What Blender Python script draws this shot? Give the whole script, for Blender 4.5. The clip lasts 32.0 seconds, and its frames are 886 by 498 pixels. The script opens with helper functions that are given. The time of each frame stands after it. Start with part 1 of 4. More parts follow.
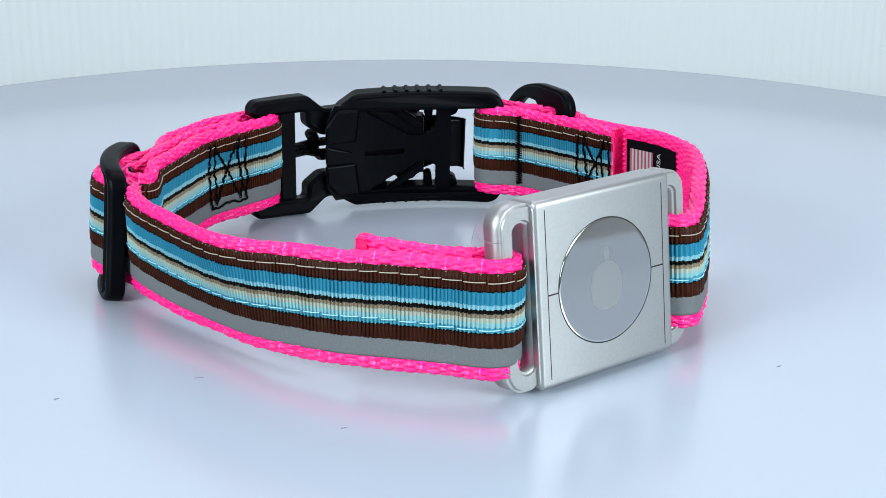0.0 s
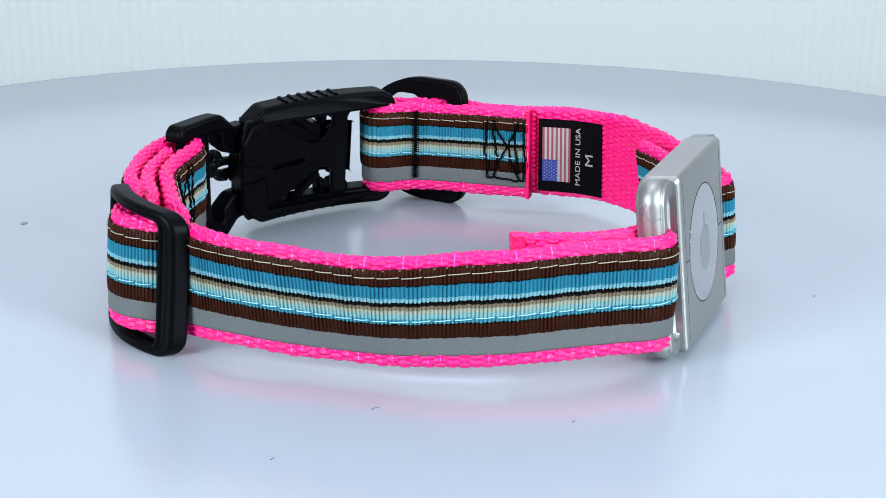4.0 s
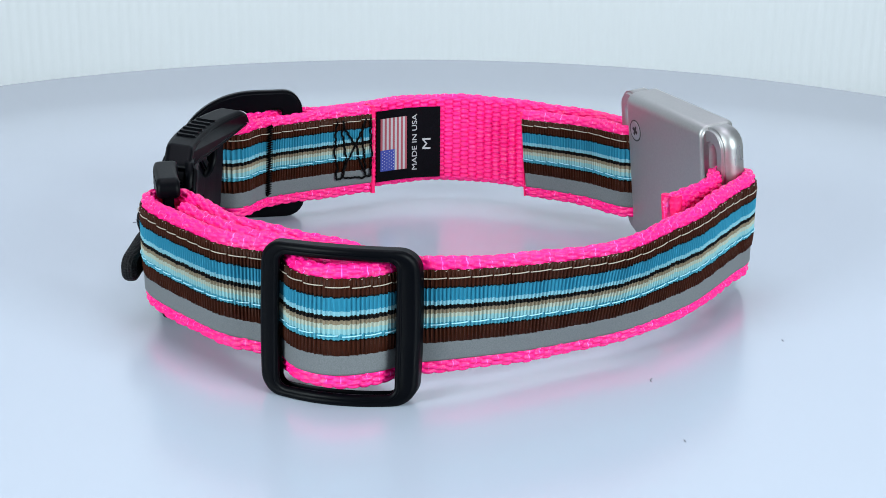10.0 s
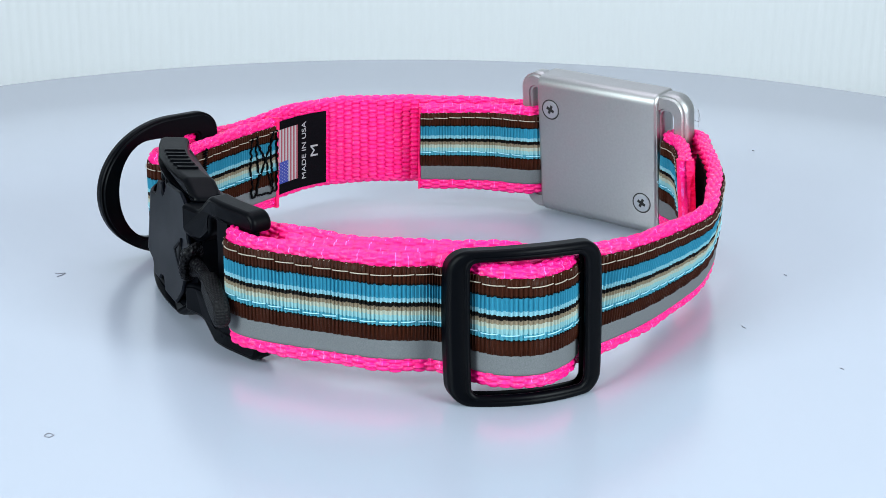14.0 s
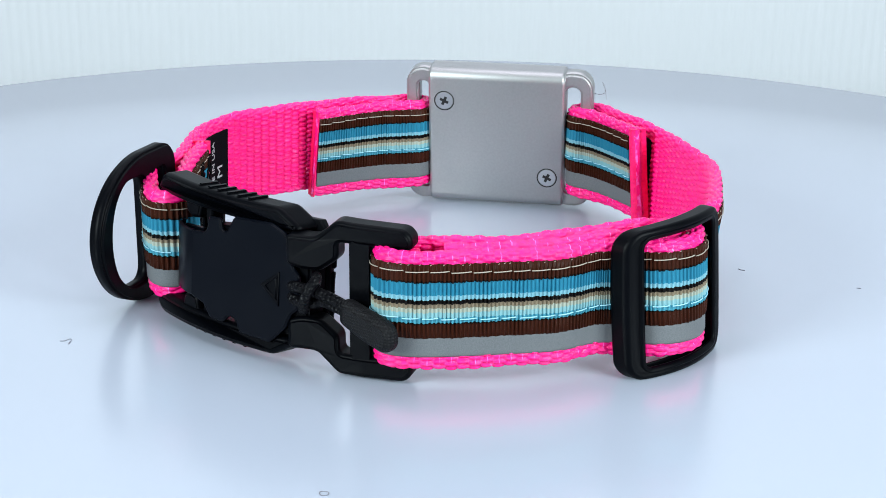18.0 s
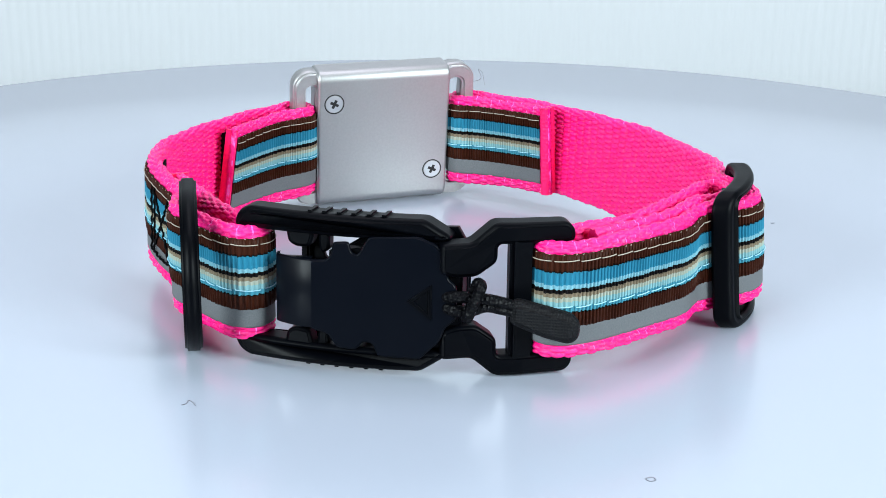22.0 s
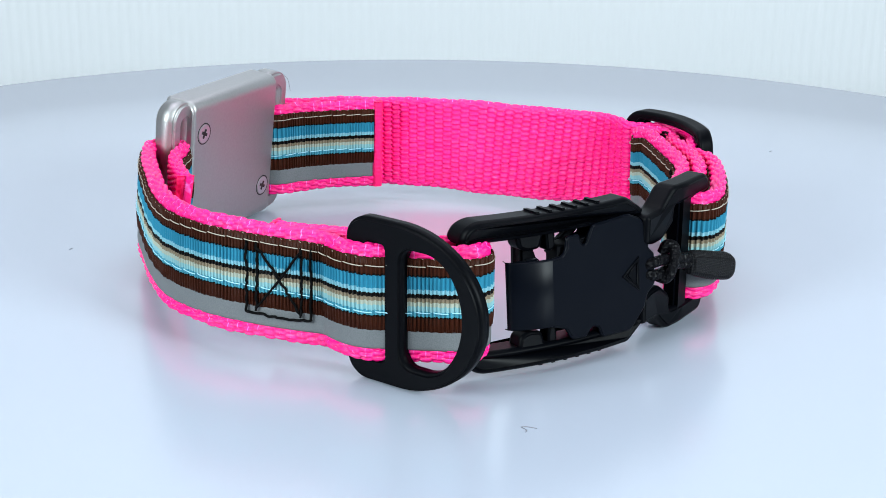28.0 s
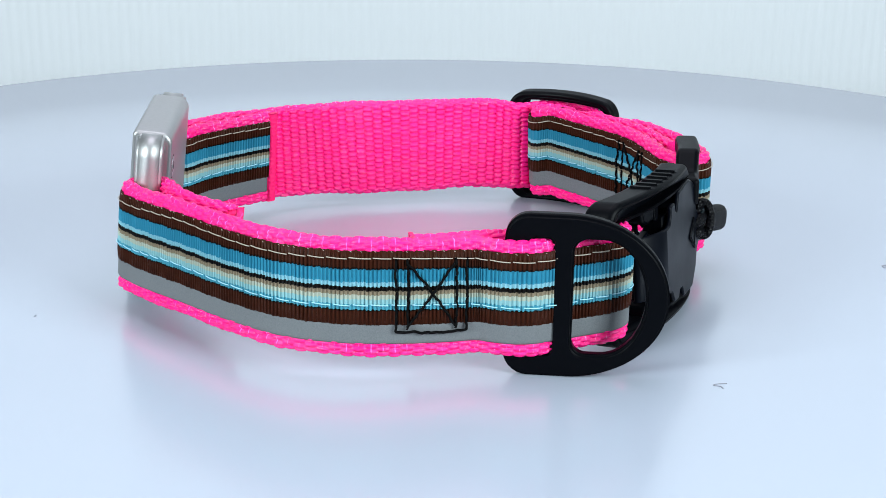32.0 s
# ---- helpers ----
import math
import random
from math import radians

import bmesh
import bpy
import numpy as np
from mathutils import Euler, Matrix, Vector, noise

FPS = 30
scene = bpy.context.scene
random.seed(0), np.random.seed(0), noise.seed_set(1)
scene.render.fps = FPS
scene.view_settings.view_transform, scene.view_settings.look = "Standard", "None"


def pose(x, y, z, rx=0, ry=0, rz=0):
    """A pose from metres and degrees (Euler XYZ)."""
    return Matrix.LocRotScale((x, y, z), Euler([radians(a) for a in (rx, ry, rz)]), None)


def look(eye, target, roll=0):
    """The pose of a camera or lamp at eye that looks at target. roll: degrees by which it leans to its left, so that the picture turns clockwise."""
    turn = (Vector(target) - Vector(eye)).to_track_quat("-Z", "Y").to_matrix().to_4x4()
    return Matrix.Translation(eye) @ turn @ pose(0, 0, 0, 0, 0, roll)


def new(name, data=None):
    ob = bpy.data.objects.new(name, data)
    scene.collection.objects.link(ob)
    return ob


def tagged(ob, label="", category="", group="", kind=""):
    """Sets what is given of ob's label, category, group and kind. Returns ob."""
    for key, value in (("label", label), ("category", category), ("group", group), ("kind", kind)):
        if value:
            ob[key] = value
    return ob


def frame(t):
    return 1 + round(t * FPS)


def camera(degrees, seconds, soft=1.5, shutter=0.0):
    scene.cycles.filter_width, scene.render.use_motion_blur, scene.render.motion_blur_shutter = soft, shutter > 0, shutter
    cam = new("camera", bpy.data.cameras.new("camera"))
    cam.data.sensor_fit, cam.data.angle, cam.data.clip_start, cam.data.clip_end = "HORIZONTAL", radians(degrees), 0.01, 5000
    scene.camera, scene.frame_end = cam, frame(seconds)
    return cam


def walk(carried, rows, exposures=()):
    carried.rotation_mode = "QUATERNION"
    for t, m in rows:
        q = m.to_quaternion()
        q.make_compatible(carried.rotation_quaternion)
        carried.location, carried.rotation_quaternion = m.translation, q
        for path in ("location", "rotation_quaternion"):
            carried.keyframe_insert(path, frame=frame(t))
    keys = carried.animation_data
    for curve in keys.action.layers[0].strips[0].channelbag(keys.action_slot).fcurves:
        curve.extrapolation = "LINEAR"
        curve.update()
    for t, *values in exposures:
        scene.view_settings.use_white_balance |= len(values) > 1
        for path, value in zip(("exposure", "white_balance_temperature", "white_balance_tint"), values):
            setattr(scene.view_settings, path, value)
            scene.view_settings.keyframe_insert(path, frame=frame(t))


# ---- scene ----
# A dog collar on a slowly turning white turntable before a white ribbed wall, seen by a still camera.
# Plan lengths are in millimetres (collar axis at the origin, table top at z = 0); MM turns them into metres.
MM = 0.001
cam = camera(31.6, 32.0, soft=0.5)
EYE = look((0, -0.390, 0.1382), (0.00411, -0.02016, 0.01448), 0.532)
walk(cam, [(0.0, EYE), (32.0, EYE)], exposures=[(0.0, -0.02), (8.0, -0.02), (13.0, 0.01), (18.0, 0.07), (25.0, 0.14), (28.0, 0.11), (32.0, 0.05)])

# ---- light ----
world = bpy.data.worlds.new("world")
scene.world = world
world.use_nodes = True
world.node_tree.nodes["Background"].inputs[0].default_value = (0.80, 0.90, 1.0, 1)
world.node_tree.nodes["Background"].inputs[1].default_value = 0.42


def area_lamp(name, eye, target, sx, sy, watts, colour):
    data = bpy.data.lights.new(name, "AREA")
    data.shape, data.size, data.size_y, data.energy, data.color = "RECTANGLE", sx, sy, watts, colour
    ob = new(name, data)
    ob.matrix_world = look(eye, target)
    return ob


area_lamp("panel_top", (0, 0.10, 0.62), (0, 0.08, 0), 0.5, 0.45, 2.1, (0.90, 0.88, 1.0))
area_lamp("panel_front_left", (-0.52, -0.48, 0.30), (-0.12, -0.1, 0), 0.3, 0.3, 6.5, (0.84, 0.97, 1.0))
area_lamp("panel_front_right", (0.52, -0.48, 0.30), (0.12, -0.1, 0), 0.3, 0.3, 7.1, (0.84, 0.97, 1.0))


# ---- materials ----
def material(name, colour, rough=0.5, metal=0.0, spec=0.5):
    m = bpy.data.materials.new(name)
    m.use_nodes = True
    b = m.node_tree.nodes["Principled BSDF"]
    b.inputs["Base Color"].default_value = (*colour, 1)
    b.inputs["Roughness"].default_value = rough
    b.inputs["Metallic"].default_value = metal
    b.inputs["Specular IOR Level"].default_value = spec
    return m


def node(m, kind, **values):
    n = m.node_tree.nodes.new(kind)
    for k, v in values.items():
        if k in n.inputs:
            n.inputs[k].default_value = v
    return n


def wire(m, a, b):
    m.node_tree.links.new(a, b)


def bsdf(m):
    return m.node_tree.nodes["Principled BSDF"]


def ramp(m, stops, mode="LINEAR"):
    n = m.node_tree.nodes.new("ShaderNodeValToRGB")
    n.color_ramp.interpolation = mode
    while len(n.color_ramp.elements) < len(stops):
        n.color_ramp.elements.new(0.5)
    for e, (p, c) in zip(n.color_ramp.elements, stops):
        e.position, e.color = p, (*c, 1)
    return n


def coords(m, which="Object"):
    return m.node_tree.nodes.new("ShaderNodeTexCoord").outputs[which]


def speckle(m, scale, low, high, detail=4.0, source="Object"):
    """Colour noise between two colours on the base colour. Returns the noise's value."""
    n = node(m, "ShaderNodeTexNoise", Scale=scale, Detail=detail)
    wire(m, coords(m, source), n.inputs["Vector"])
    r = ramp(m, [(0.3, low), (0.7, high)])
    wire(m, n.outputs["Fac"], r.inputs["Fac"])
    wire(m, r.outputs["Color"], bsdf(m).inputs["Base Color"])
    return n.outputs["Fac"]


def relief(m, value, strength, distance):
    b = node(m, "ShaderNodeBump", Strength=strength, Distance=distance)
    wire(m, value, b.inputs["Height"])
    wire(m, b.outputs["Normal"], bsdf(m).inputs["Normal"])


def rough_by(m, value, low, high):
    r = node(m, "ShaderNodeMapRange")
    r.inputs["To Min"].default_value, r.inputs["To Max"].default_value = low, high
    wire(m, value, r.inputs["Value"])
    wire(m, r.outputs["Result"], bsdf(m).inputs["Roughness"])


PINK = material("pink_nylon", (1.0, 0.008, 0.23), 0.26, 0.0, 0.48)
BLACK = material("black_plastic", (0.0007, 0.0010, 0.0020), 0.38, 0.0, 0.065)
BLACK_METAL = material("black_coated_metal", (0.0012, 0.0020, 0.0044), 0.34, 0.0, 0.085)
BLACK_CORD = material("black_cord", (0.002, 0.002, 0.003), 0.7, 0.0, 0.1)
ALU = material("bead_blasted_aluminium", (0.43, 0.43, 0.43), 0.50, 1.0)
STEEL = material("polished_steel", (0.64, 0.64, 0.63), 0.07, 1.0)
BLACK_RUBBER = material("black_ribbed_rubber", (0.002, 0.002, 0.003), 0.6, 0.0, 0.2)
EMBLEM = material("etched_steel", (0.54, 0.54, 0.53), 0.32, 1.0)
SCREW = material("screw_steel", (0.56, 0.58, 0.60), 0.42, 1.0)
GAP = material("dark_gap", (0.01, 0.01, 0.01), 0.6)
THREAD_BLACK = material("black_thread", (0.0012, 0.0012, 0.0015), 0.6, 0.0, 0.06)
THREAD_TAN = material("tan_thread", (0.36, 0.32, 0.26), 0.5)
THREAD_BLUE = material("pale_blue_thread", (0.31, 0.60, 0.72), 0.45)
RED_EDGE = material("red_pink_binding", (0.97, 0.010, 0.15), 0.55, 0.0, 0.25)
LABEL = material("black_woven_label", (0.004, 0.003, 0.005), 0.9, 0.0, 0.04)
LABEL_WHITE = material("white_woven_thread", (0.36, 0.35, 0.37), 0.7)
LABEL_RED = material("red_woven_thread", (0.27, 0.05, 0.07), 0.7)
LABEL_BLUE = material("blue_woven_thread", (0.02, 0.04, 0.26), 0.7)
TAPE = material("grey_reflective_tape", (0.12, 0.13, 0.14), 0.6, 0.0, 0.25)
RIBBON = material("striped_grosgrain", (0.1, 0.3, 0.5), 0.45, 0.0, 0.10)
TABLE = material("white_gloss_acrylic", (0.408, 0.450, 0.535), 0.24, 0.0, 1.0)
bsdf(TABLE).inputs["Coat Weight"].default_value, bsdf(TABLE).inputs["Coat Roughness"].default_value = 0.4, 0.22
WALL = material("white_ribbed_wall", (0.57, 0.595, 0.62), 0.6)
SURROUND = material("grey_surround_cloth", (0.36, 0.36, 0.37), 0.9)
BLACK_PATCH = material("matt_black_patch", (0.006, 0.006, 0.007), 0.9, 0.0, 0.1)
DARK_SCREEN = material("dark_screen_cloth", (0.05, 0.05, 0.055), 0.9)
LINT = material("grey_lint", (0.20, 0.20, 0.23), 0.8)

# webbing: fine fibres along the strap over the woven cells, a little uneven in dye, with painted lilac glints
fac = speckle(PINK, 900, (0.98, 0.006, 0.19), (1.0, 0.010, 0.26))
dye = bsdf(PINK).inputs["Base Color"].links[0].from_socket
# Nylon glints painted into the base colour: broken lilac lines at column edges.
psep = PINK.node_tree.nodes.new("ShaderNodeSeparateXYZ")
wire(PINK, coords(PINK, "UV"), psep.inputs[0])
pmod = PINK.node_tree.nodes.new("ShaderNodeMath")
pmod.operation = "PINGPONG"
pmod.inputs[1].default_value = 1.3
wire(PINK, psep.outputs["X"], pmod.inputs[0])
pglint = ramp(PINK, [(0.05, (1, 1, 1)), (0.16, (0, 0, 0))])
wire(PINK, pmod.outputs[0], pglint.inputs["Fac"])
pface = PINK.node_tree.nodes.new("ShaderNodeMath")
pface.operation = "LESS_THAN"
pface.inputs[1].default_value = 27.5
wire(PINK, psep.outputs["Y"], pface.inputs[0])
pkeep = PINK.node_tree.nodes.new("ShaderNodeMath")
pkeep.operation = "MULTIPLY"
wire(PINK, pglint.outputs["Color"], pkeep.inputs[0])
wire(PINK, pface.outputs[0], pkeep.inputs[1])
pmask = node(PINK, "ShaderNodeTexNoise", Scale=420.0, Detail=2.0)
wire(PINK, coords(PINK), pmask.inputs["Vector"])
pcut = ramp(PINK, [(0.47, (0, 0, 0)), (0.64, (0.6, 0.6, 0.6))])
wire(PINK, pmask.outputs["Fac"], pcut.inputs["Fac"])
pm = PINK.node_tree.nodes.new("ShaderNodeMath")
pm.operation = "MULTIPLY"
wire(PINK, pkeep.outputs[0], pm.inputs[0])
wire(PINK, pcut.outputs["Color"], pm.inputs[1])
pmix = PINK.node_tree.nodes.new("ShaderNodeMix")
pmix.data_type = "RGBA"
wire(PINK, pm.outputs[0], pmix.inputs["Factor"])
wire(PINK, dye, pmix.inputs["A"])
pmix.inputs["B"].default_value = (0.95, 0.26, 0.95, 1)
wire(PINK, pmix.outputs["Result"], bsdf(PINK).inputs["Base Color"])
uvm = node(PINK, "ShaderNodeMapping", Scale=(0.6, 5.0, 1.0))
wire(PINK, coords(PINK, "UV"), uvm.inputs["Vector"])
fib = node(PINK, "ShaderNodeTexNoise", Scale=3.0, Detail=3.0)
wire(PINK, uvm.outputs["Vector"], fib.inputs["Vector"])
relief(PINK, fib.outputs["Fac"], 0.5, 0.0002)
# moulded plastic: faint grain
for m, depth in ((BLACK, 0.00004), (BLACK_METAL, 0.00002), (BLACK_CORD, 0.0003)):
    g = node(m, "ShaderNodeTexNoise", Scale=2600.0, Detail=2.0)
    wire(m, coords(m), g.inputs["Vector"])
    relief(m, g.outputs["Fac"], 0.35, depth)
    h = node(m, "ShaderNodeTexNoise", Scale=90.0, Detail=4.0)
    wire(m, coords(m), h.inputs["Vector"])
    rough_by(m, h.outputs["Fac"], 0.24 if m is BLACK_METAL else 0.30, 0.44 if m is BLACK_METAL else 0.52)
# rubber: a fine grid of ribs
braid = node(BLACK_CORD, "ShaderNodeTexVoronoi", Scale=1100.0, Randomness=0.6)
wire(BLACK_CORD, coords(BLACK_CORD), braid.inputs["Vector"])
relief(BLACK_CORD, braid.outputs["Distance"], 1.0, 0.0005)
wave_a = node(BLACK_RUBBER, "ShaderNodeTexVoronoi", Scale=1500.0, Randomness=0.15)
wire(BLACK_RUBBER, coords(BLACK_RUBBER), wave_a.inputs["Vector"])
relief(BLACK_RUBBER, wave_a.outputs["Distance"], 0.8, 0.0004)
# melted webbing ends: rough little lumps
lumps = node(RED_EDGE, "ShaderNodeTexVoronoi", Scale=800.0, Randomness=0.5)
wire(RED_EDGE, coords(RED_EDGE), lumps.inputs["Vector"])
relief(RED_EDGE, lumps.outputs["Distance"], 0.7, 0.0005)
# bead-blasted metal: fine speckle and faint wear
fac = speckle(ALU, 1500, (0.415, 0.417, 0.42), (0.445, 0.447, 0.45))
relief(ALU, fac, 0.18, 0.00006)
fac = speckle(TAPE, 3500, (0.105, 0.112, 0.12), (0.14, 0.147, 0.155), 2.0)
rough_by(TAPE, fac, 0.45, 0.65)
fac = speckle(LABEL, 4000, (0.002, 0.002, 0.003), (0.005, 0.004, 0.006))
relief(LABEL, fac, 0.5, 0.0002)
# ribbon: woven stripes along it
BROWN, EDGE = (0.036, 0.0080, 0.0030), (0.0040, 0.0020, 0.0016)
STRIPES = [(0.0, BROWN), (0.188, EDGE), (0.208, (0.056, 0.261, 0.348)), (0.28, (0.211, 0.410, 0.448)), (0.35, (0.348, 0.385, 0.323)), (0.408, (0.205, 0.162, 0.112)),
           (0.462, (0.003, 0.002, 0.002)), (0.522, (0.186, 0.398, 0.472)), (0.58, (0.022, 0.186, 0.292)), (0.752, EDGE), (0.775, BROWN)]
sep = RIBBON.node_tree.nodes.new("ShaderNodeSeparateXYZ")
wire(RIBBON, coords(RIBBON, "UV"), sep.inputs[0])
jig = node(RIBBON, "ShaderNodeTexNoise", Scale=2200.0, Detail=1.0)
wire(RIBBON, coords(RIBBON), jig.inputs["Vector"])
mul = RIBBON.node_tree.nodes.new("ShaderNodeMath")
mul.operation = "MULTIPLY_ADD"
mul.inputs[1].default_value, mul.inputs[2].default_value = 0.026, -0.013
wire(RIBBON, jig.outputs["Fac"], mul.inputs[0])
add = RIBBON.node_tree.nodes.new("ShaderNodeMath")
wire(RIBBON, sep.outputs["Y"], add.inputs[0])
wire(RIBBON, mul.outputs[0], add.inputs[1])
col = ramp(RIBBON, STRIPES, "CONSTANT")
wire(RIBBON, add.outputs[0], col.inputs["Fac"])
wire(RIBBON, col.outputs["Color"], bsdf(RIBBON).inputs["Base Color"])
wn = node(RIBBON, "ShaderNodeTexNoise", Scale=6000.0, Detail=2.0)
wire(RIBBON, coords(RIBBON), wn.inputs["Vector"])
relief(RIBBON, wn.outputs["Fac"], 0.3, 0.00008)


# ---- mesh helpers ----
def part(name, mesh, mat, parent, label=""):
    ob = new(name, mesh)
    if mat is not None:
        mesh.materials.append(mat)
    if parent is not None:
        ob.parent = parent
    return tagged(ob, label=label)


def grid_mesh(name, pts, closed_u=False, closed_v=False, uv=None, smooth=True, cap=False):
    """A sheet from an array (rows, columns, 3) in millimetres."""
    nu, nv = pts.shape[:2]
    i = np.arange(nu if closed_u else nu - 1)[:, None]
    j = np.arange(nv if closed_v else nv - 1)[None, :]
    a = i * nv + j
    b = ((i + 1) % nu) * nv + j
    c = ((i + 1) % nu) * nv + (j + 1) % nv
    d = i * nv + (j + 1) % nv
    quads = np.stack([a, b, c, d], -1).reshape(-1, 4)
    nq = len(quads)
    loops, starts, totals = [quads.ravel()], [np.arange(nq) * 4], [np.full(nq, 4)]
    if cap:
        loops += [np.arange(nv)[::-1], np.arange(nv) + (nu - 1) * nv]
        starts += [np.array([nq * 4, nq * 4 + nv])]
        totals += [np.array([nv, nv])]
    loops, starts, totals = np.concatenate(loops), np.concatenate(starts), np.concatenate(totals)
    me = bpy.data.meshes.new(name)
    me.vertices.add(nu * nv)
    me.vertices.foreach_set("co", (pts.reshape(-1, 3) * MM).astype(np.float32).ravel())
    me.loops.add(len(loops))
    me.loops.foreach_set("vertex_index", loops.astype(np.int32))
    me.polygons.add(len(starts))
    me.polygons.foreach_set("loop_start", starts.astype(np.int32))
    me.polygons.foreach_set("loop_total", totals.astype(np.int32))
    me.polygons.foreach_set("use_smooth", (np.arange(len(starts)) < nq) & smooth)
    me.update(calc_edges=True)
    if uv is not None:
        layer = me.uv_layers.new(name="UVMap")
        layer.data.foreach_set("uv", uv.reshape(-1, 2)[loops].astype(np.float32).ravel())
    return me


def join_meshes(name, meshes):
    bm = bmesh.new()
    for me in meshes:
        bm.from_mesh(me)
        bpy.data.meshes.remove(me)
    me = bpy.data.meshes.new(name)
    bm.to_mesh(me)
    bm.free()
    return me


def frame_of(x, y, z, degrees, lean=0.0, curve=0.0):
    """Origin and axes u (along), v (up), w (out) of a face whose u runs at that angle in plan; in millimetres.
    lean: degrees by which its top tips inwards. curve: how fast it falls back from its middle, in mm per mm2 of u."""
    a, k = radians(degrees), radians(lean)
    up, out = np.array((0.0, 0.0, 1.0)), np.array((math.sin(a), -math.cos(a), 0.0))
    return (np.array((x, y, z), float), np.array((math.cos(a), math.sin(a), 0.0)), math.cos(k) * up - math.sin(k) * out,
            math.cos(k) * out + math.sin(k) * up, curve)


def place(fr, uvw):
    o, u, v, w, curve = fr
    p = np.asarray(uvw, float)
    return o + p[..., 0:1] * u + p[..., 1:2] * v + (p[..., 2:3] - curve * p[..., 0:1] ** 2) * w


def dense(outline, step=2.0):
    """The outline with its long sides cut into short ones."""
    out = []
    for (u0, v0), (u1, v1) in zip(outline, list(outline[1:]) + [outline[0]]):
        n = max(1, int(abs(u1 - u0) / step))
        out += [(u0 + (u1 - u0) * k / n, v0 + (v1 - v0) * k / n) for k in range(n)]
    return out


def ring_plate(name, fr, outer, inner, w0, w1, bevel=0.6, bend=0.0):
    """A flat frame between two loops with as many points, from depth w0 to w1, edges rounded. bend: bow in mm per mm2 of u."""
    outer, inner = np.asarray(outer, float), np.asarray(inner, float)
    n = len(outer)

    def shrink(loop, d):
        t = np.roll(loop, -1, 0) - np.roll(loop, 1, 0)
        t /= np.maximum(np.linalg.norm(t, axis=1, keepdims=True), 1e-9)
        return loop + d * np.stack([-t[:, 1], t[:, 0]], 1)

    rows = []
    for loop, sign, seq in ((outer, 1, (0, 1)), (inner, -1, (1, 0))):
        for side in seq:
            steps = ((1.3, 0.0), (1.0, 0.0), (0.3, 0.3), (0.0, 1.0), (0.0, 1.3))
            order = steps if (side == 0) else steps[::-1]
            for a, b in order:
                l2 = shrink(loop, sign * bevel * a)
                w = (w0 + bevel * b) if side == 0 else (w1 - bevel * b)
                rows.append(np.column_stack([l2, np.full(n, w)]))
    pts = np.array(rows).transpose(1, 0, 2)
    pts[..., 2] -= bend * pts[..., 0] ** 2
    me = grid_mesh(name, place(fr, pts), True, True)
    return me


def solid(name, fr, outline, w0, w1, bevel=0.4, segments=2, smooth=False):
    """A plate of any outline (u, v) from depth w0 to w1, with rounded edges."""
    bm = bmesh.new()
    lo = [bm.verts.new(Vector(place(fr, (u, v, w0))) * MM) for u, v in outline]
    hi = [bm.verts.new(Vector(place(fr, (u, v, w1))) * MM) for u, v in outline]
    n = len(lo)
    bm.faces.new(lo[::-1])
    bm.faces.new(hi)
    for i in range(n):
        bm.faces.new((lo[i], lo[(i + 1) % n], hi[(i + 1) % n], hi[i]))
    bmesh.ops.recalc_face_normals(bm, faces=bm.faces)
    if bevel:
        bmesh.ops.bevel(bm, geom=list(bm.edges), offset=bevel * MM, segments=segments, affect="EDGES", clamp_overlap=True)
    me = bpy.data.meshes.new(name)
    bm.to_mesh(me)
    bm.free()
    if smooth:
        me.polygons.foreach_set("use_smooth", np.full(len(me.polygons), True))
    return me


def holed(name, fr, loops, w0, w1, edge=0.0):
    """A plate with holes: the first loop is its outline, the others are openings through it; edge rounds the rims."""
    bm = bmesh.new()
    edges = []
    for loop in loops:
        vs = [bm.verts.new(Vector(place(fr, (u, v, w0))) * MM) for u, v in loop]
        edges += [bm.edges.new((vs[i], vs[(i + 1) % len(vs)])) for i in range(len(vs))]
    bmesh.ops.triangle_fill(bm, use_beauty=True, use_dissolve=False, edges=edges)
    got = bmesh.ops.extrude_face_region(bm, geom=list(bm.faces))
    bmesh.ops.translate(bm, vec=Vector(fr[3]) * (w1 - w0) * MM, verts=[v for v in got["geom"] if isinstance(v, bmesh.types.BMVert)])
    bmesh.ops.recalc_face_normals(bm, faces=bm.faces)
    flat = Vector(fr[3])
    if edge:
        rim = [e for e in bm.edges if len(e.link_faces) == 2 and sum(abs(f.normal.dot(flat)) > 0.9 for f in e.link_faces) == 1]
        bmesh.ops.bevel(bm, geom=rim, offset=edge * MM, segments=3, affect="EDGES", clamp_overlap=True)
    for f in bm.faces:
        f.smooth = abs(f.normal.dot(flat)) < 0.92
    me = bpy.data.meshes.new(name)
    bm.to_mesh(me)
    bm.free()
    return me


def round_corners(outline, r, n=5):
    """An outline with its corners rounded to about that radius."""
    p = np.asarray(outline, float)
    out = []
    for i in range(len(p)):
        a, b, c = p[i - 1], p[i], p[(i + 1) % len(p)]
        la, lc = np.linalg.norm(a - b), np.linalg.norm(c - b)
        s0 = b + (a - b) / la * min(r, 0.46 * la)
        s1 = b + (c - b) / lc * min(r, 0.46 * lc)
        for k in np.linspace(0, 1, n):
            out.append((1 - k) ** 2 * s0 + 2 * k * (1 - k) * b + k ** 2 * s1)
    return out


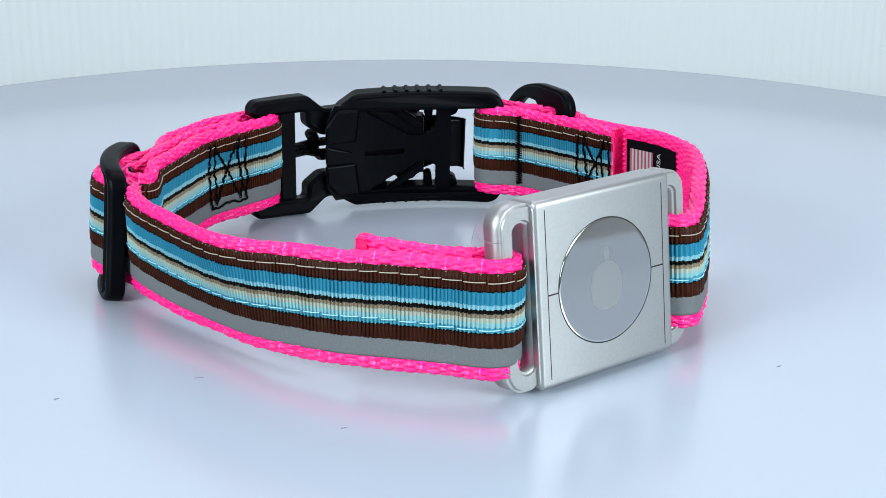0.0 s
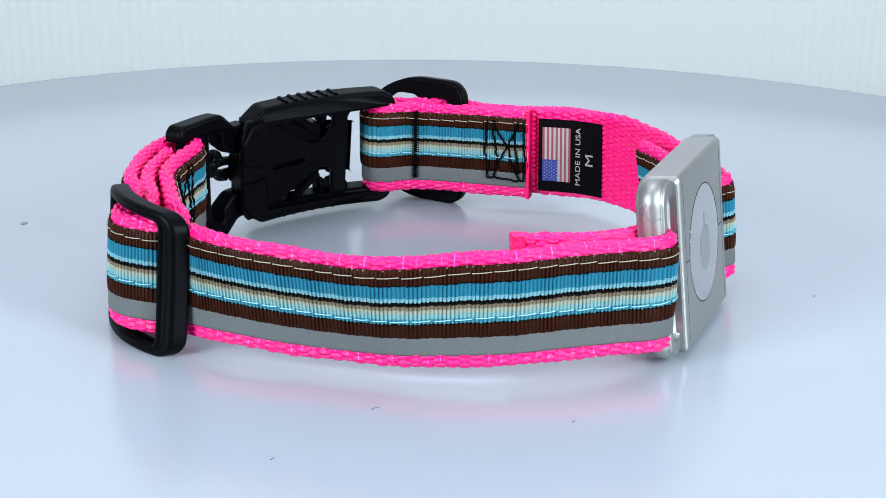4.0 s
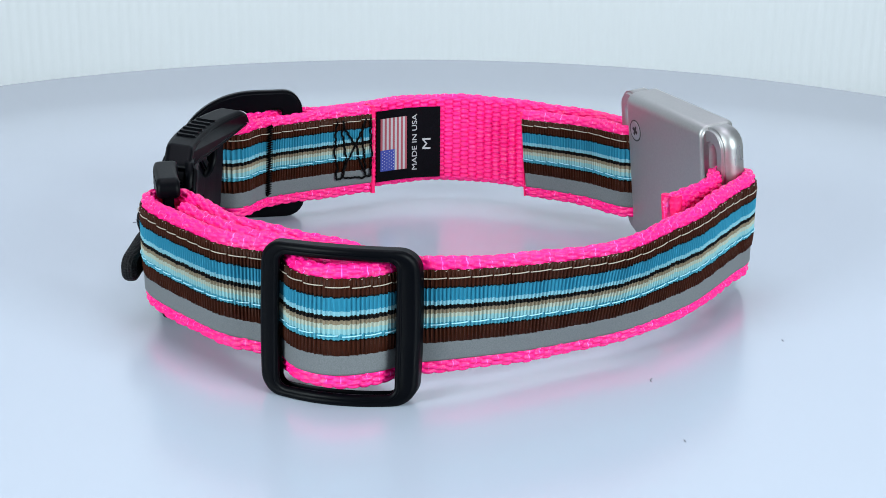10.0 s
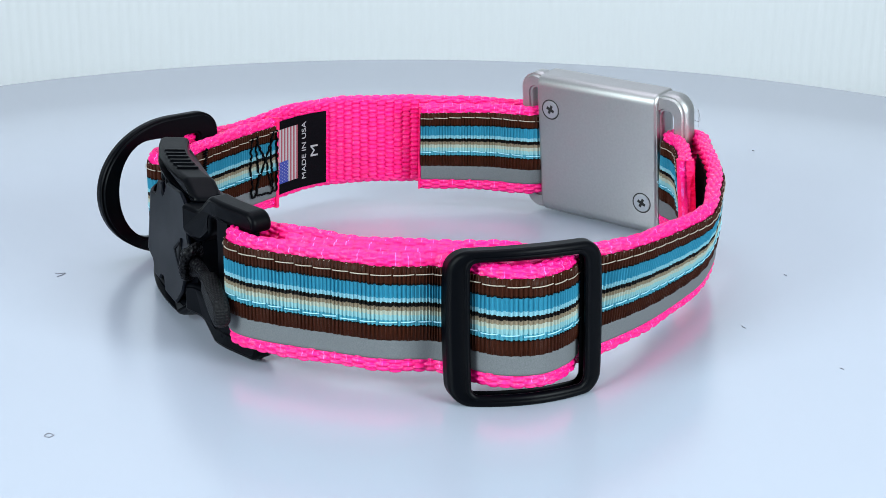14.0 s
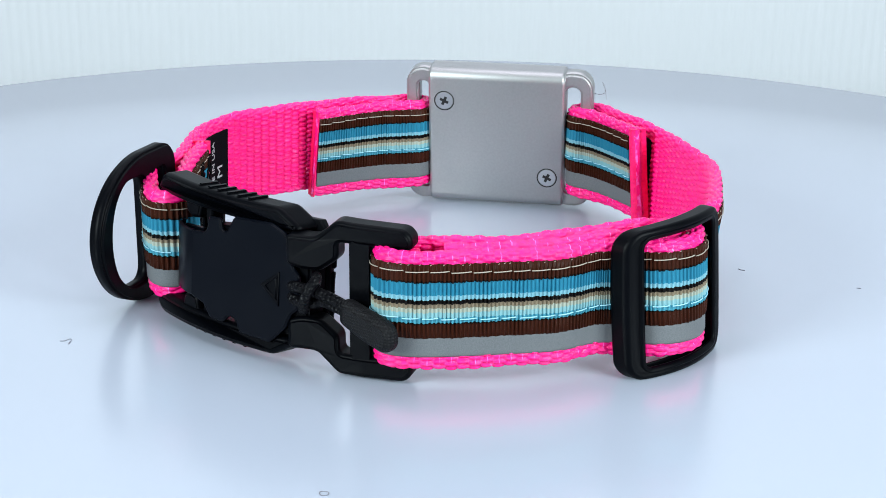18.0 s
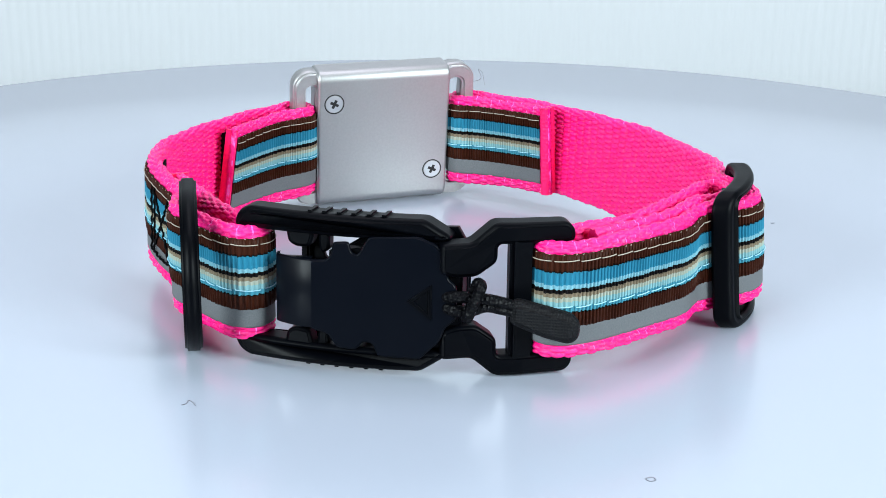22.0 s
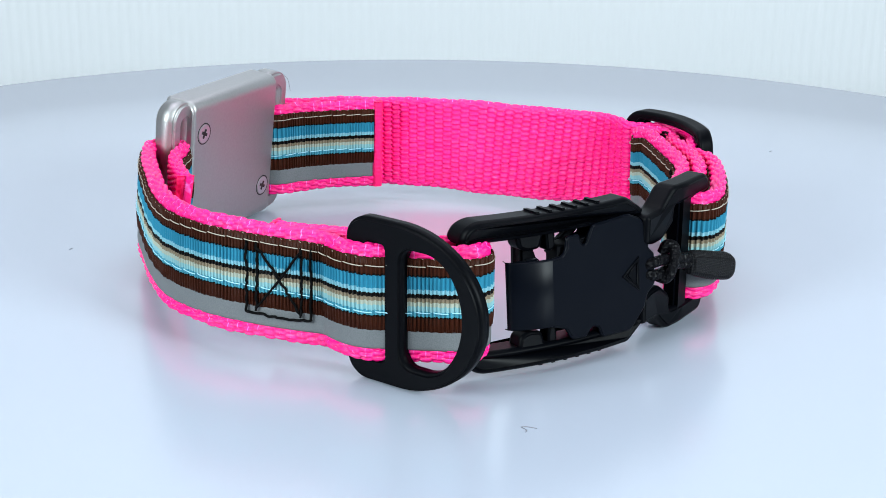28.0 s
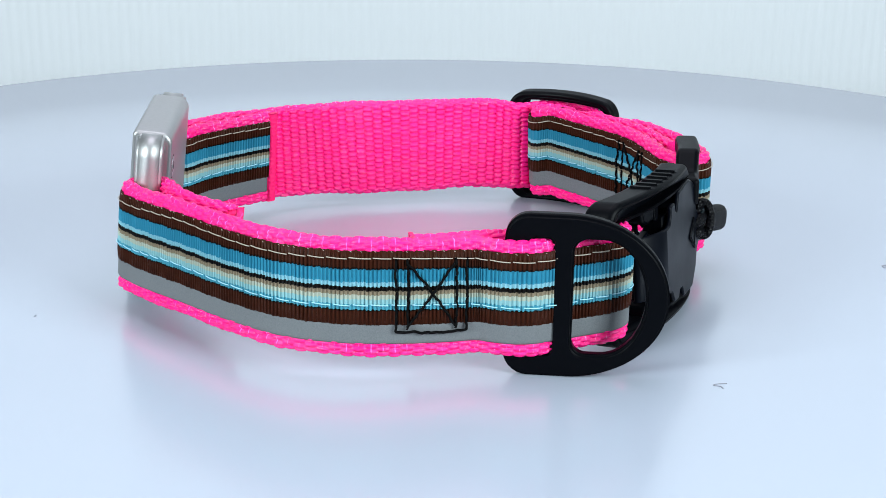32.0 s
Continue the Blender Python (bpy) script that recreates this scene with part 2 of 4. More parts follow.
def plate(name, fr, outline, w0, w1, edge=0.6, r=0.0, bow=None):
    """A moulded plate with softly rounded edges and corners. bow: offset in w as a function of u."""
    p = np.asarray(round_corners(outline, r) if r else outline, float)
    if np.sum(p[:, 0] * np.roll(p[:, 1], -1) - p[:, 1] * np.roll(p[:, 0], -1)) < 0:
        p = p[::-1]
    t = np.roll(p, -1, 0) - np.roll(p, 1, 0)
    t /= np.maximum(np.linalg.norm(t, axis=1, keepdims=True), 1e-9)
    inw = np.stack([-t[:, 1], t[:, 0]], 1)
    rows = []
    for a, b, top in ((1.0, 0.0, 0), (0.55, 0.12, 0), (0.18, 0.45, 0), (0.0, 1.0, 0), (0.0, 1.2, 0), (0.0, 1.2, 1), (0.0, 1.0, 1), (0.18, 0.45, 1), (0.55, 0.12, 1), (1.0, 0.0, 1)):
        q = p + inw * edge * a
        w = np.full(len(p), w1 - edge * b if top else w0 + edge * b)
        if bow is not None:
            w = w + bow(p[:, 0])
        rows.append(np.column_stack([q, w]))
    return grid_mesh(name, place(fr, np.array(rows)), False, True, cap=True)


def box(name, fr, u0, u1, v0, v1, w0, w1, bevel=0.3):
    return solid(name, fr, [(u0, v0), (u1, v0), (u1, v1), (u0, v1)], w0, w1, bevel)


def rounded(u0, u1, v0, v1, r, n=8):
    out = []
    for cu, cv, a0 in ((u1 - r, v0 + r, -90), (u1 - r, v1 - r, 0), (u0 + r, v1 - r, 90), (u0 + r, v0 + r, 180)):
        for k in range(n):
            a = radians(a0 + 90 * k / (n - 1))
            out.append((cu + r * math.cos(a), cv + r * math.sin(a)))
    return out


def tube(name, pts, radius, sides=8, twist=0.0):
    """A thread or cord along points in millimetres."""
    p = np.asarray(pts, float)
    t = np.gradient(p, axis=0)
    t /= np.maximum(np.linalg.norm(t, axis=1, keepdims=True), 1e-9)
    up = np.where(np.abs(t[:, 2:3]) > 0.95, np.array([[1.0, 0, 0]]), np.array([[0, 0, 1.0]]))
    a = np.cross(t, up)
    a /= np.maximum(np.linalg.norm(a, axis=1, keepdims=True), 1e-9)
    b = np.cross(a, t)
    ang = np.linspace(0, 2 * np.pi, sides, endpoint=False)
    r = np.broadcast_to(np.asarray(radius, float), (len(p),))
    ring = p[:, None] + r[:, None, None] * (np.cos(ang)[None, :, None] * a[:, None] + np.sin(ang)[None, :, None] * b[:, None])
    return grid_mesh(name, ring, False, True, cap=True)


def smooth_path(points, step):
    """Catmull-Rom through the points (any columns), resampled to even steps of plan length."""
    p = np.asarray(points, float)
    p = np.vstack([2 * p[0] - p[1], p, 2 * p[-1] - p[-2]])
    out = []
    for i in range(1, len(p) - 2):
        d = [max(np.linalg.norm(p[i + k + 1, :2] - p[i + k, :2]), 1e-6) ** 0.5 for k in (-1, 0, 1)]
        t0, t1 = 0.0, d[0]
        t2 = t1 + d[1]
        t3 = t2 + d[2]
        t = np.linspace(t1, t2, 60, endpoint=False)[:, None]
        a1 = (t1 - t) / (t1 - t0) * p[i - 1] + (t - t0) / (t1 - t0) * p[i]
        a2 = (t2 - t) / (t2 - t1) * p[i] + (t - t1) / (t2 - t1) * p[i + 1]
        a3 = (t3 - t) / (t3 - t2) * p[i + 1] + (t - t2) / (t3 - t2) * p[i + 2]
        b1 = (t2 - t) / (t2 - t0) * a1 + (t - t0) / (t2 - t0) * a2
        b2 = (t3 - t) / (t3 - t1) * a2 + (t - t1) / (t3 - t1) * a3
        out.append((t2 - t) / (t2 - t1) * b1 + (t - t1) / (t2 - t1) * b2)
    q = np.vstack(out + [p[-2:-1]])
    s = np.concatenate([[0], np.cumsum(np.linalg.norm(np.diff(q[:, :2], axis=0), axis=1))])
    m = max(2, int(round(s[-1] / step)) + 1)
    g = np.linspace(0, s[-1], m)
    return np.column_stack([np.interp(g, s, q[:, k]) for k in range(q.shape[1])]), g


class Strip:
    """The way of a strap in plan: points (x, y, lean, lift); the face with the ribbon is on its side 'side' (+1 left, -1 right)."""

    def __init__(self, points, side):
        self.pts = [tuple(q) + (0.0,) * (4 - len(q)) for q in points]
        self.side = side

    def sample(self, step):
        q, s = smooth_path(self.pts, step)
        t = np.gradient(q[:, :2], axis=0)
        t /= np.linalg.norm(t, axis=1, keepdims=True)
        n = np.stack([-t[:, 1], t[:, 0]], 1) * self.side
        return q, s, n

    def find(self, x, y, lo=0.0, hi=1.0):
        """The length along the strip nearest to a plan point, searched between two shares of it."""
        q, s, n = self.sample(0.1)
        d = np.hypot(q[:, 0] - x, q[:, 1] - y)
        d[(s < lo * s[-1]) | (s > hi * s[-1])] = 1e9
        return float(s[d.argmin()])

    def on(self, s, d, z):
        """Points of the strip at lengths s, depths d and heights z (arrays of one length)."""
        q, g, n = self.sample(0.2)
        qq = np.column_stack([np.interp(s, g, q[:, k]) for k in range(4)])
        nn = np.column_stack([np.interp(s, g, n[:, k]) for k in range(2)])
        return self.at(qq, nn, np.asarray(d, float)[:, None], np.asarray(z, float)[:, None])[:, 0]

    def at(self, q, n, d, z):
        """Points at depth d towards the ribbon's side and height z, arrays (len(q), k)."""
        r = np.linalg.norm(q[:, :2], axis=1)
        inward = -q[:, :2] / r[:, None]
        k = (z - 5.5) / 26.0
        xy = q[:, None, :2] + d[..., None] * n[:, None] + (q[:, None, 2] * k)[..., None] * inward[:, None]
        return np.concatenate([xy, (z + q[:, None, 3])[..., None]], -1)


HALF, Z0, Z1 = 1.6, 5.3, 32.0  # webbing: half its thickness, its lower and upper edge


def webbing(name, strip, step=0.19):
    q, s, n = strip.sample(step)
    # outline of the section, counted round it: face (coarse under the ribbon), top edge, back, bottom edge
    lo, hi = Z0 + 1.3, Z1 - 1.3
    zf = np.concatenate([np.linspace(lo, 8.9, 12), np.linspace(11, 28, 8), np.linspace(29.2, hi, 5)])
    zb = np.linspace(lo, hi, 150)
    arc = np.linspace(0, np.pi, 20)[1:-1]
    d = np.concatenate([np.full(len(zf), HALF), HALF * np.cos(arc), np.full(len(zb), -HALF), -HALF * np.cos(arc)])
    z = np.concatenate([zf, hi + 1.3 * np.sin(arc), zb[::-1], lo - 1.3 * np.sin(arc)])
    around = np.concatenate([[0], np.cumsum(np.hypot(np.diff(d), np.diff(z)))])
    # cells in columns across the strap, every second column shifted by half a cell: pointed ovals on the edges, rounded blocks on the back
    rows = round((around[-1] + 0.3) / 1.42)
    turns = around[None] * rows / (around[-1] + 0.3)
    ovals = np.full((len(s), len(around)), 0.0)
    for odd in (0, 1):
        q_ = (s / 2.6 - odd) / 2
        c = np.round(q_)
        x = (2 * np.abs(q_ - c))[:, None] / 0.70
        k = np.floor(turns + 0.5 * odd)
        dist = np.abs(2 * (turns + 0.5 * odd - k) - 1)
        lump = 0.10 * np.sin(c[:, None] * 12.9 + k * 7.7 + odd) + 0.05 * np.sin(c[:, None] * 5.3 + odd)
        ovals = np.maximum(ovals, (1.0 + lump) * np.sqrt(np.maximum(1 - dist ** 2 - x ** 2.2, 0)))
    c = np.floor(s / 2.6)
    x = np.abs(2 * (s / 2.6 - c) - 1)[:, None]
    k = np.floor(turns + 0.5 * (c % 2)[:, None])
    dist = np.abs(2 * (turns + 0.5 * (c % 2)[:, None] - k) - 1)
    lump = 0.08 * np.sin(c[:, None] * 12.9 + k * 7.7) + 0.05 * np.sin(c[:, None] * 5.3)
    blocks = (1.0 + lump) * np.sqrt(np.maximum(1 - (dist / (1.0 - 0.30 * x ** 3)) ** 2, 0)) * (1 - 0.55 * x ** 5)
    back = np.concatenate([np.zeros(len(zf) + len(arc)), np.ones(len(zb)), np.zeros(len(arc))])[None]
    bump = np.where(back > 0, 0.95 * (blocks - 0.62), 0.92 * (ovals - 0.66))
    nd = np.concatenate([np.ones(len(zf)), np.cos(arc), -np.ones(len(zb)), -np.cos(arc)])
    nz = np.concatenate([np.zeros(len(zf)), np.sin(arc), np.zeros(len(zb)), -np.sin(arc)])
    under = np.concatenate([(zf > 8.7) & (zf < 28.5), np.zeros(len(d) - len(zf), bool)])
    bump = np.where(under[None], 0.0, bump)
    D = d[None] + bump * nd[None]
    Z = z[None] + bump * nz[None] + 0.12 * np.sin(s[:, None] * 0.31) * np.sign(z[None] - 18)
    uv = np.stack(np.broadcast_arrays(s[:, None], around[None]), -1)
    return grid_mesh(name, strip.at(q, n, D, Z), False, True, uv=uv, cap=True)


def sheet(name, strip, z0, z1, depth, rows=9, step=0.087, rib=0.0, pitch=0.52, wave=0.0, s0=0.0, s1=1e9, thick=0.3):
    """A ribbon or tape on the strap's ribbon side, with ribs across it and an uneven edge; it has a thickness."""
    q, s, n = strip.sample(step)
    keep = (s >= s0) & (s <= s1)
    q, s, n = q[keep], s[keep], n[keep]
    v = np.linspace(0, 1, rows)
    ed = wave * (np.sin(s * 2 * np.pi / 1.9) + 0.6 * np.sin(s * 2 * np.pi / 7.3 + 1))
    z = (z0 + ed * 0.8)[:, None] * (1 - v)[None] + (z1 + ed)[:, None] * v[None]
    ridge = rib * (np.cos(2 * np.pi * s / pitch) - 0.5)[:, None] + 0.10 * np.sin(s * 0.9 + 0.4)[:, None] * (wave > 0)
    d = np.broadcast_to(depth + ridge, z.shape).copy()
    d[:, 0] -= thick * 0.7
    d[:, -1] -= thick * 0.7
    uv = np.stack(np.broadcast_arrays(s[:, None] * 0.01, v[None]), -1)
    front = strip.at(q, n, d, z)
    back = strip.at(q, n, np.full_like(d, depth - thick), z)[:, ::-1]
    uv2 = np.concatenate([uv, uv[:, ::-1]], 1)
    return grid_mesh(name, np.concatenate([front, back], 1), False, True, uv=uv2, cap=True)


def dashes(name, strip, z, depth, length, gap, radius, wobble=0.25, s0=0.0, s1=1e9, uneven=0.0):
    """A running stitch: short threads that dip into the ribbon."""
    q, s, n = strip.sample(0.4)
    rng = random.Random(3)
    out, a = [], max(s0, s[0] + 0.6)
    while a + length < min(s1, s[-1]):
        b = a + length * rng.uniform(0.85, 1.1)
        g = np.linspace(a, b, 7)
        qq = np.column_stack([np.interp(g, s, q[:, k]) for k in range(4)])
        nn = np.column_stack([np.interp(g, s, n[:, k]) for k in range(2)])
        k = np.linspace(0, 1, 7)
        zz = z + wobble * np.sin(a * 0.11) + np.linspace(0.09, -0.09, 7) + rng.uniform(-0.07, 0.07)
        dd = depth + radius * (np.sin(np.pi * k) * 1.6 - 0.9)
        out.append(tube(name, strip.at(qq, nn, dd[:, None], zz[:, None])[:, 0], radius, 5))
        a = b + gap * (1 + uneven * rng.uniform(-0.3, 1))
    return join_meshes(name, out)


# ---- the setting: turntable, wall, added surround ----
def disc_profile(name, profile, n=192):
    ang = np.linspace(0, 2 * np.pi, n, endpoint=False)
    pr = np.asarray(profile, float)
    pts = np.stack([pr[None, :, 0] * np.cos(ang)[:, None], pr[None, :, 0] * np.sin(ang)[:, None],
                    np.broadcast_to(pr[None, :, 1], (n, len(pr)))], -1)
    return grid_mesh(name, pts, True, False)


turntable = tagged(new("turntable"), "round glossy white turntable slowly turning under a dog collar", "turntable")
part("top", disc_profile("top", [(0.01, 0), (140, 0), (283, 0), (284.4, -0.5), (285, -1.8), (285, -10), (284, -11), (60, -11), (0.01, -11)]), TABLE, turntable)
part("base", disc_profile("base", [(0.01, -11.2), (110, -11.2), (112, -13), (112, -148), (110, -150), (0.01, -150)]), TABLE, turntable, "plain white round base")

WALL_Y, FLOOR_Z = 420.0, -150.5
xs = np.arange(-900, 900.1, 1.0)
ribs = WALL_Y - 0.45 * np.abs(np.sin(np.pi * xs / 5.2))
wall = np.stack([np.stack([xs, ribs, np.full_like(xs, z)], -1) for z in (-155.0, 700.0, 705.0)], 1)
wall[:, 2, 1] += 6
tagged(part("wall_north", grid_mesh("wall_north", wall), WALL, None), "white finely ribbed backdrop wall", kind="structure")


def slab(name, x0, x1, y0, y1, z0, z1, mat, label):
    me = box(name, frame_of(0, 0, 0, 0), x0, x1, z0, z1, -y1, -y0, 0)
    return tagged(part(name, me, mat, None, label), kind="structure")


# Unseen grey surround, added to close the place and hold down bounced light.
slab("floor", -900, 900, -900, WALL_Y + 20, FLOOR_Z - 10, FLOOR_Z, SURROUND, "unseen plain grey floor")
slab("wall_west", -910, -900, -900, WALL_Y + 20, FLOOR_Z, 700, SURROUND, "unseen plain grey wall")
slab("wall_east", 900, 910, -900, WALL_Y + 20, FLOOR_Z, 700, SURROUND, "unseen plain grey wall")
# Unseen dark wall, added so that black and metal parts reflect less light.
slab("wall_south", -900, 900, -910, -900, FLOOR_Z, 700, DARK_SCREEN, "unseen dark wall added to keep reflections dark")
slab("ceiling", -910, 910, -910, WALL_Y + 20, 700, 710, SURROUND, "unseen plain grey ceiling")

# ---- the collar ----
collar = tagged(new("dog_collar"), "pink nylon dog collar with striped ribbon and black magnetic buckle", "dog collar")

STRAP_A = Strip([(65.3, -11, 4.5), (62.5, -22, 3), (58.8, -33, 1.5), (54.6, -39.8, 1), (53.4, -43.0, 1), (54.2, -46.2, 1), (57.2, -48.2, 2), (61.8, -47.8, 2.4), (64.4, -41.3, 2.4), (66.8, -32.2, 2.4, 0.5),
                 (68.8, -20, 2.0, 0.9), (71.0, -4, 1.4, 1.0), (71.2, 12, 1.2, 1.0), (66.4, 25.0, 1.0, 0.8), (57.6, 36.0, 1.2, 0.4), (50.4, 42.6, 0.9, 0.1), (45.6, 46.8), (44.6, 50.3), (43.2, 54.2), (40.6, 57.6),
                 (36.4, 60.2), (29.2, 64.4), (23.7, 67.4), (19.2, 68.2), (16.8, 66.6), (16.2, 64.2), (16.8, 61.8), (19.2, 60.2), (23, 59.8), (28.4, 58.8, 2), (36.9, 51.8, 1.8), (45.4, 43.5, 1.2), (54.4, 34.4, 1.2)], -1)
STRAP_B = Strip([(-15.4, -67.4, 2.4, 0.5), (-5, -70.4, 2, 0.3), (5, -72.6, 1), (11, -72.4), (15.4, -71.8), (18.1, -73.4), (18.7, -76.2), (17.4, -79.2), (14.4, -80.3), (11, -79.9), (5, -78), (-7, -75),
                 (-18.6, -71.0, -0.8, -0.5), (-29.6, -65.0, -1.8, -0.9), (-37.2, -59.4, -4.0, -1.4), (-43.0, -53.6, -5.8, -1.7), (-57.0, -40.0, -4.0, -1.5),
                 (-65.6, -30.6, -3.0, -0.9), (-70.2, -24.0, -1.2, -0.9), (-73.2, -18.6, 0.8, -1.1), (-80.6, -13.0, 1.6, -1.0),
                 (-85.0, -6.0, 2.0, -0.9), (-83.7, 1.4, 2.0, -0.9), (-77.4, 7.8, 1.6, -0.9), (-73.0, 13.0, 0.8, -0.8), (-71.2, 24, 0, -0.4), (-66.0, 34.5), (-59.2, 44.9), (-54.9, 50.3),
                 (-51.2, 53.2), (-48.2, 53.8), (-45.6, 52.4), (-44.6, 49.0), (-46.4, 44.6), (-52.6, 37.2), (-58.0, 30.6), (-61.6, 24.4), (-65.0, 14.0), (-68.4, 2.4), (-70.0, -4.4), (-70.6, -9.5, 0.6, -1.2), (-73.2, -11.6, 1.4, -1.1),
                 (-77.0, -10.8, 1.8, -1.1), (-79.0, -6.4, 2.0, -1.1), (-77.8, -1.6, 1.8, -1.1), (-74.4, 2.4, 1, -0.9), (-71.4, 8.0), (-68.4, 19.4), (-64.4, 28.6), (-58.8, 37.0), (-54.6, 42.4)], 1)

for strip, start in ((STRAP_A, 0.6), (STRAP_B, 2.6)):
    strap = part("strap", webbing("strap", strip), PINK, collar, "fluorescent pink woven nylon webbing")
    part("reflective_tape", sheet("reflective_tape", strip, 8.5, 13.4, HALF + 0.42, rows=12, step=0.4, s0=start), TAPE, strap, "grey reflective tape")
    part("ribbon", sheet("ribbon", strip, 13.0, 29.8, HALF + 0.74, rib=0.27, pitch=0.86, wave=0.08, s0=start), RIBBON, strap, "brown and blue striped grosgrain ribbon")
    # Tiny glints of the ribbon's edge, drawn as tan thread dots.
    part("picot_glints", dashes("picot_glints", strip, 29.65, HALF + 0.70, 0.3, 1.5, 0.07, 0.1, s0=start, uneven=1.6), THREAD_TAN, strap, "tan thread dots drawing the glints of the ribbon edge")
    part("upper_stitching", dashes("upper_stitching", strip, 28.1, HALF + 0.99, 4.2, 0.4, 0.13, s0=start), THREAD_TAN, strap, "tan running stitch")
    part("lower_stitching", dashes("lower_stitching", strip, 17.45, HALF + 0.96, 3.6, 0.7, 0.14, s0=start), THREAD_BLUE, strap, "pale blue running stitch")

# tri-glide slider
SL = frame_of(-82.7, -5.5, 17.2, 274.5, 4.5)


def barrel(hu, hv, r, bow, m=10):
    """A rounded rectangle whose sides swell a little outwards; always the same number of points."""
    pts, corners = [], rounded(-hu, hu, -hv, hv, r, 8)
    for k in range(4):
        arc, nxt = corners[8 * k:8 * k + 8], corners[(8 * k + 8) % 32]
        pts += arc + [(arc[-1][0] + (nxt[0] - arc[-1][0]) * j / m, arc[-1][1] + (nxt[1] - arc[-1][1]) * j / m) for j in range(1, m)]
    return [(u * (1 + bow * (1 - (v / hv) ** 2)), v * (1 + bow * (1 - (u / hu) ** 2))) for u, v in pts]


outer, inner = barrel(17.3, 17.0, 4.4, 0.028), barrel(12.8, 14.6, 1.7, 0.01)
slider = part("slider", ring_plate("slider", SL, outer, inner, -3.5, 1.3, 0.9, 0.0135), BLACK, collar, "black plastic slider")
part("centre_bar", box("centre_bar", SL, -2.6, 1.8, -14, 14, -7.0, -4.8, 0.6), BLACK, slider)

# D-ring with a crossbar
DR = frame_of(40.9, 52.6, 19.0, 118.5)


def d_loop(u0, u1, v, r, n=40):
    """A D: straight at u0 with rounded corners, round towards u1."""
    pts = []
    for k in range(8):
        a = radians(180 + 90 * k / 7)
        pts.append((u0 + r + r * math.cos(a), -v + r + r * math.sin(a)))
    rx = (u1 - u0) * 0.62
    for k in range(n):
        a = -math.pi / 2 + math.pi * k / (n - 1)
        pts.append((u1 - rx + rx * math.cos(a), v * math.sin(a)))
    for k in range(8):
        a = radians(90 + 90 * k / 7)
        pts.append((u0 + r + r * math.cos(a), v - r + r * math.sin(a)))
    return pts


slot = round_corners([(4.3, -13.4), (8.9, -13.4), (8.9, 13.4), (4.3, 13.4)], 1.2)
d_ring = part("d_ring", holed("d_ring", DR, [d_loop(-1.6, 34.8, 18.8, 5.5), d_loop(13.6, 29.6, 13.6, 3.2), slot], -2.0, 2.0, 0.65), BLACK, collar, "black moulded D-ring")

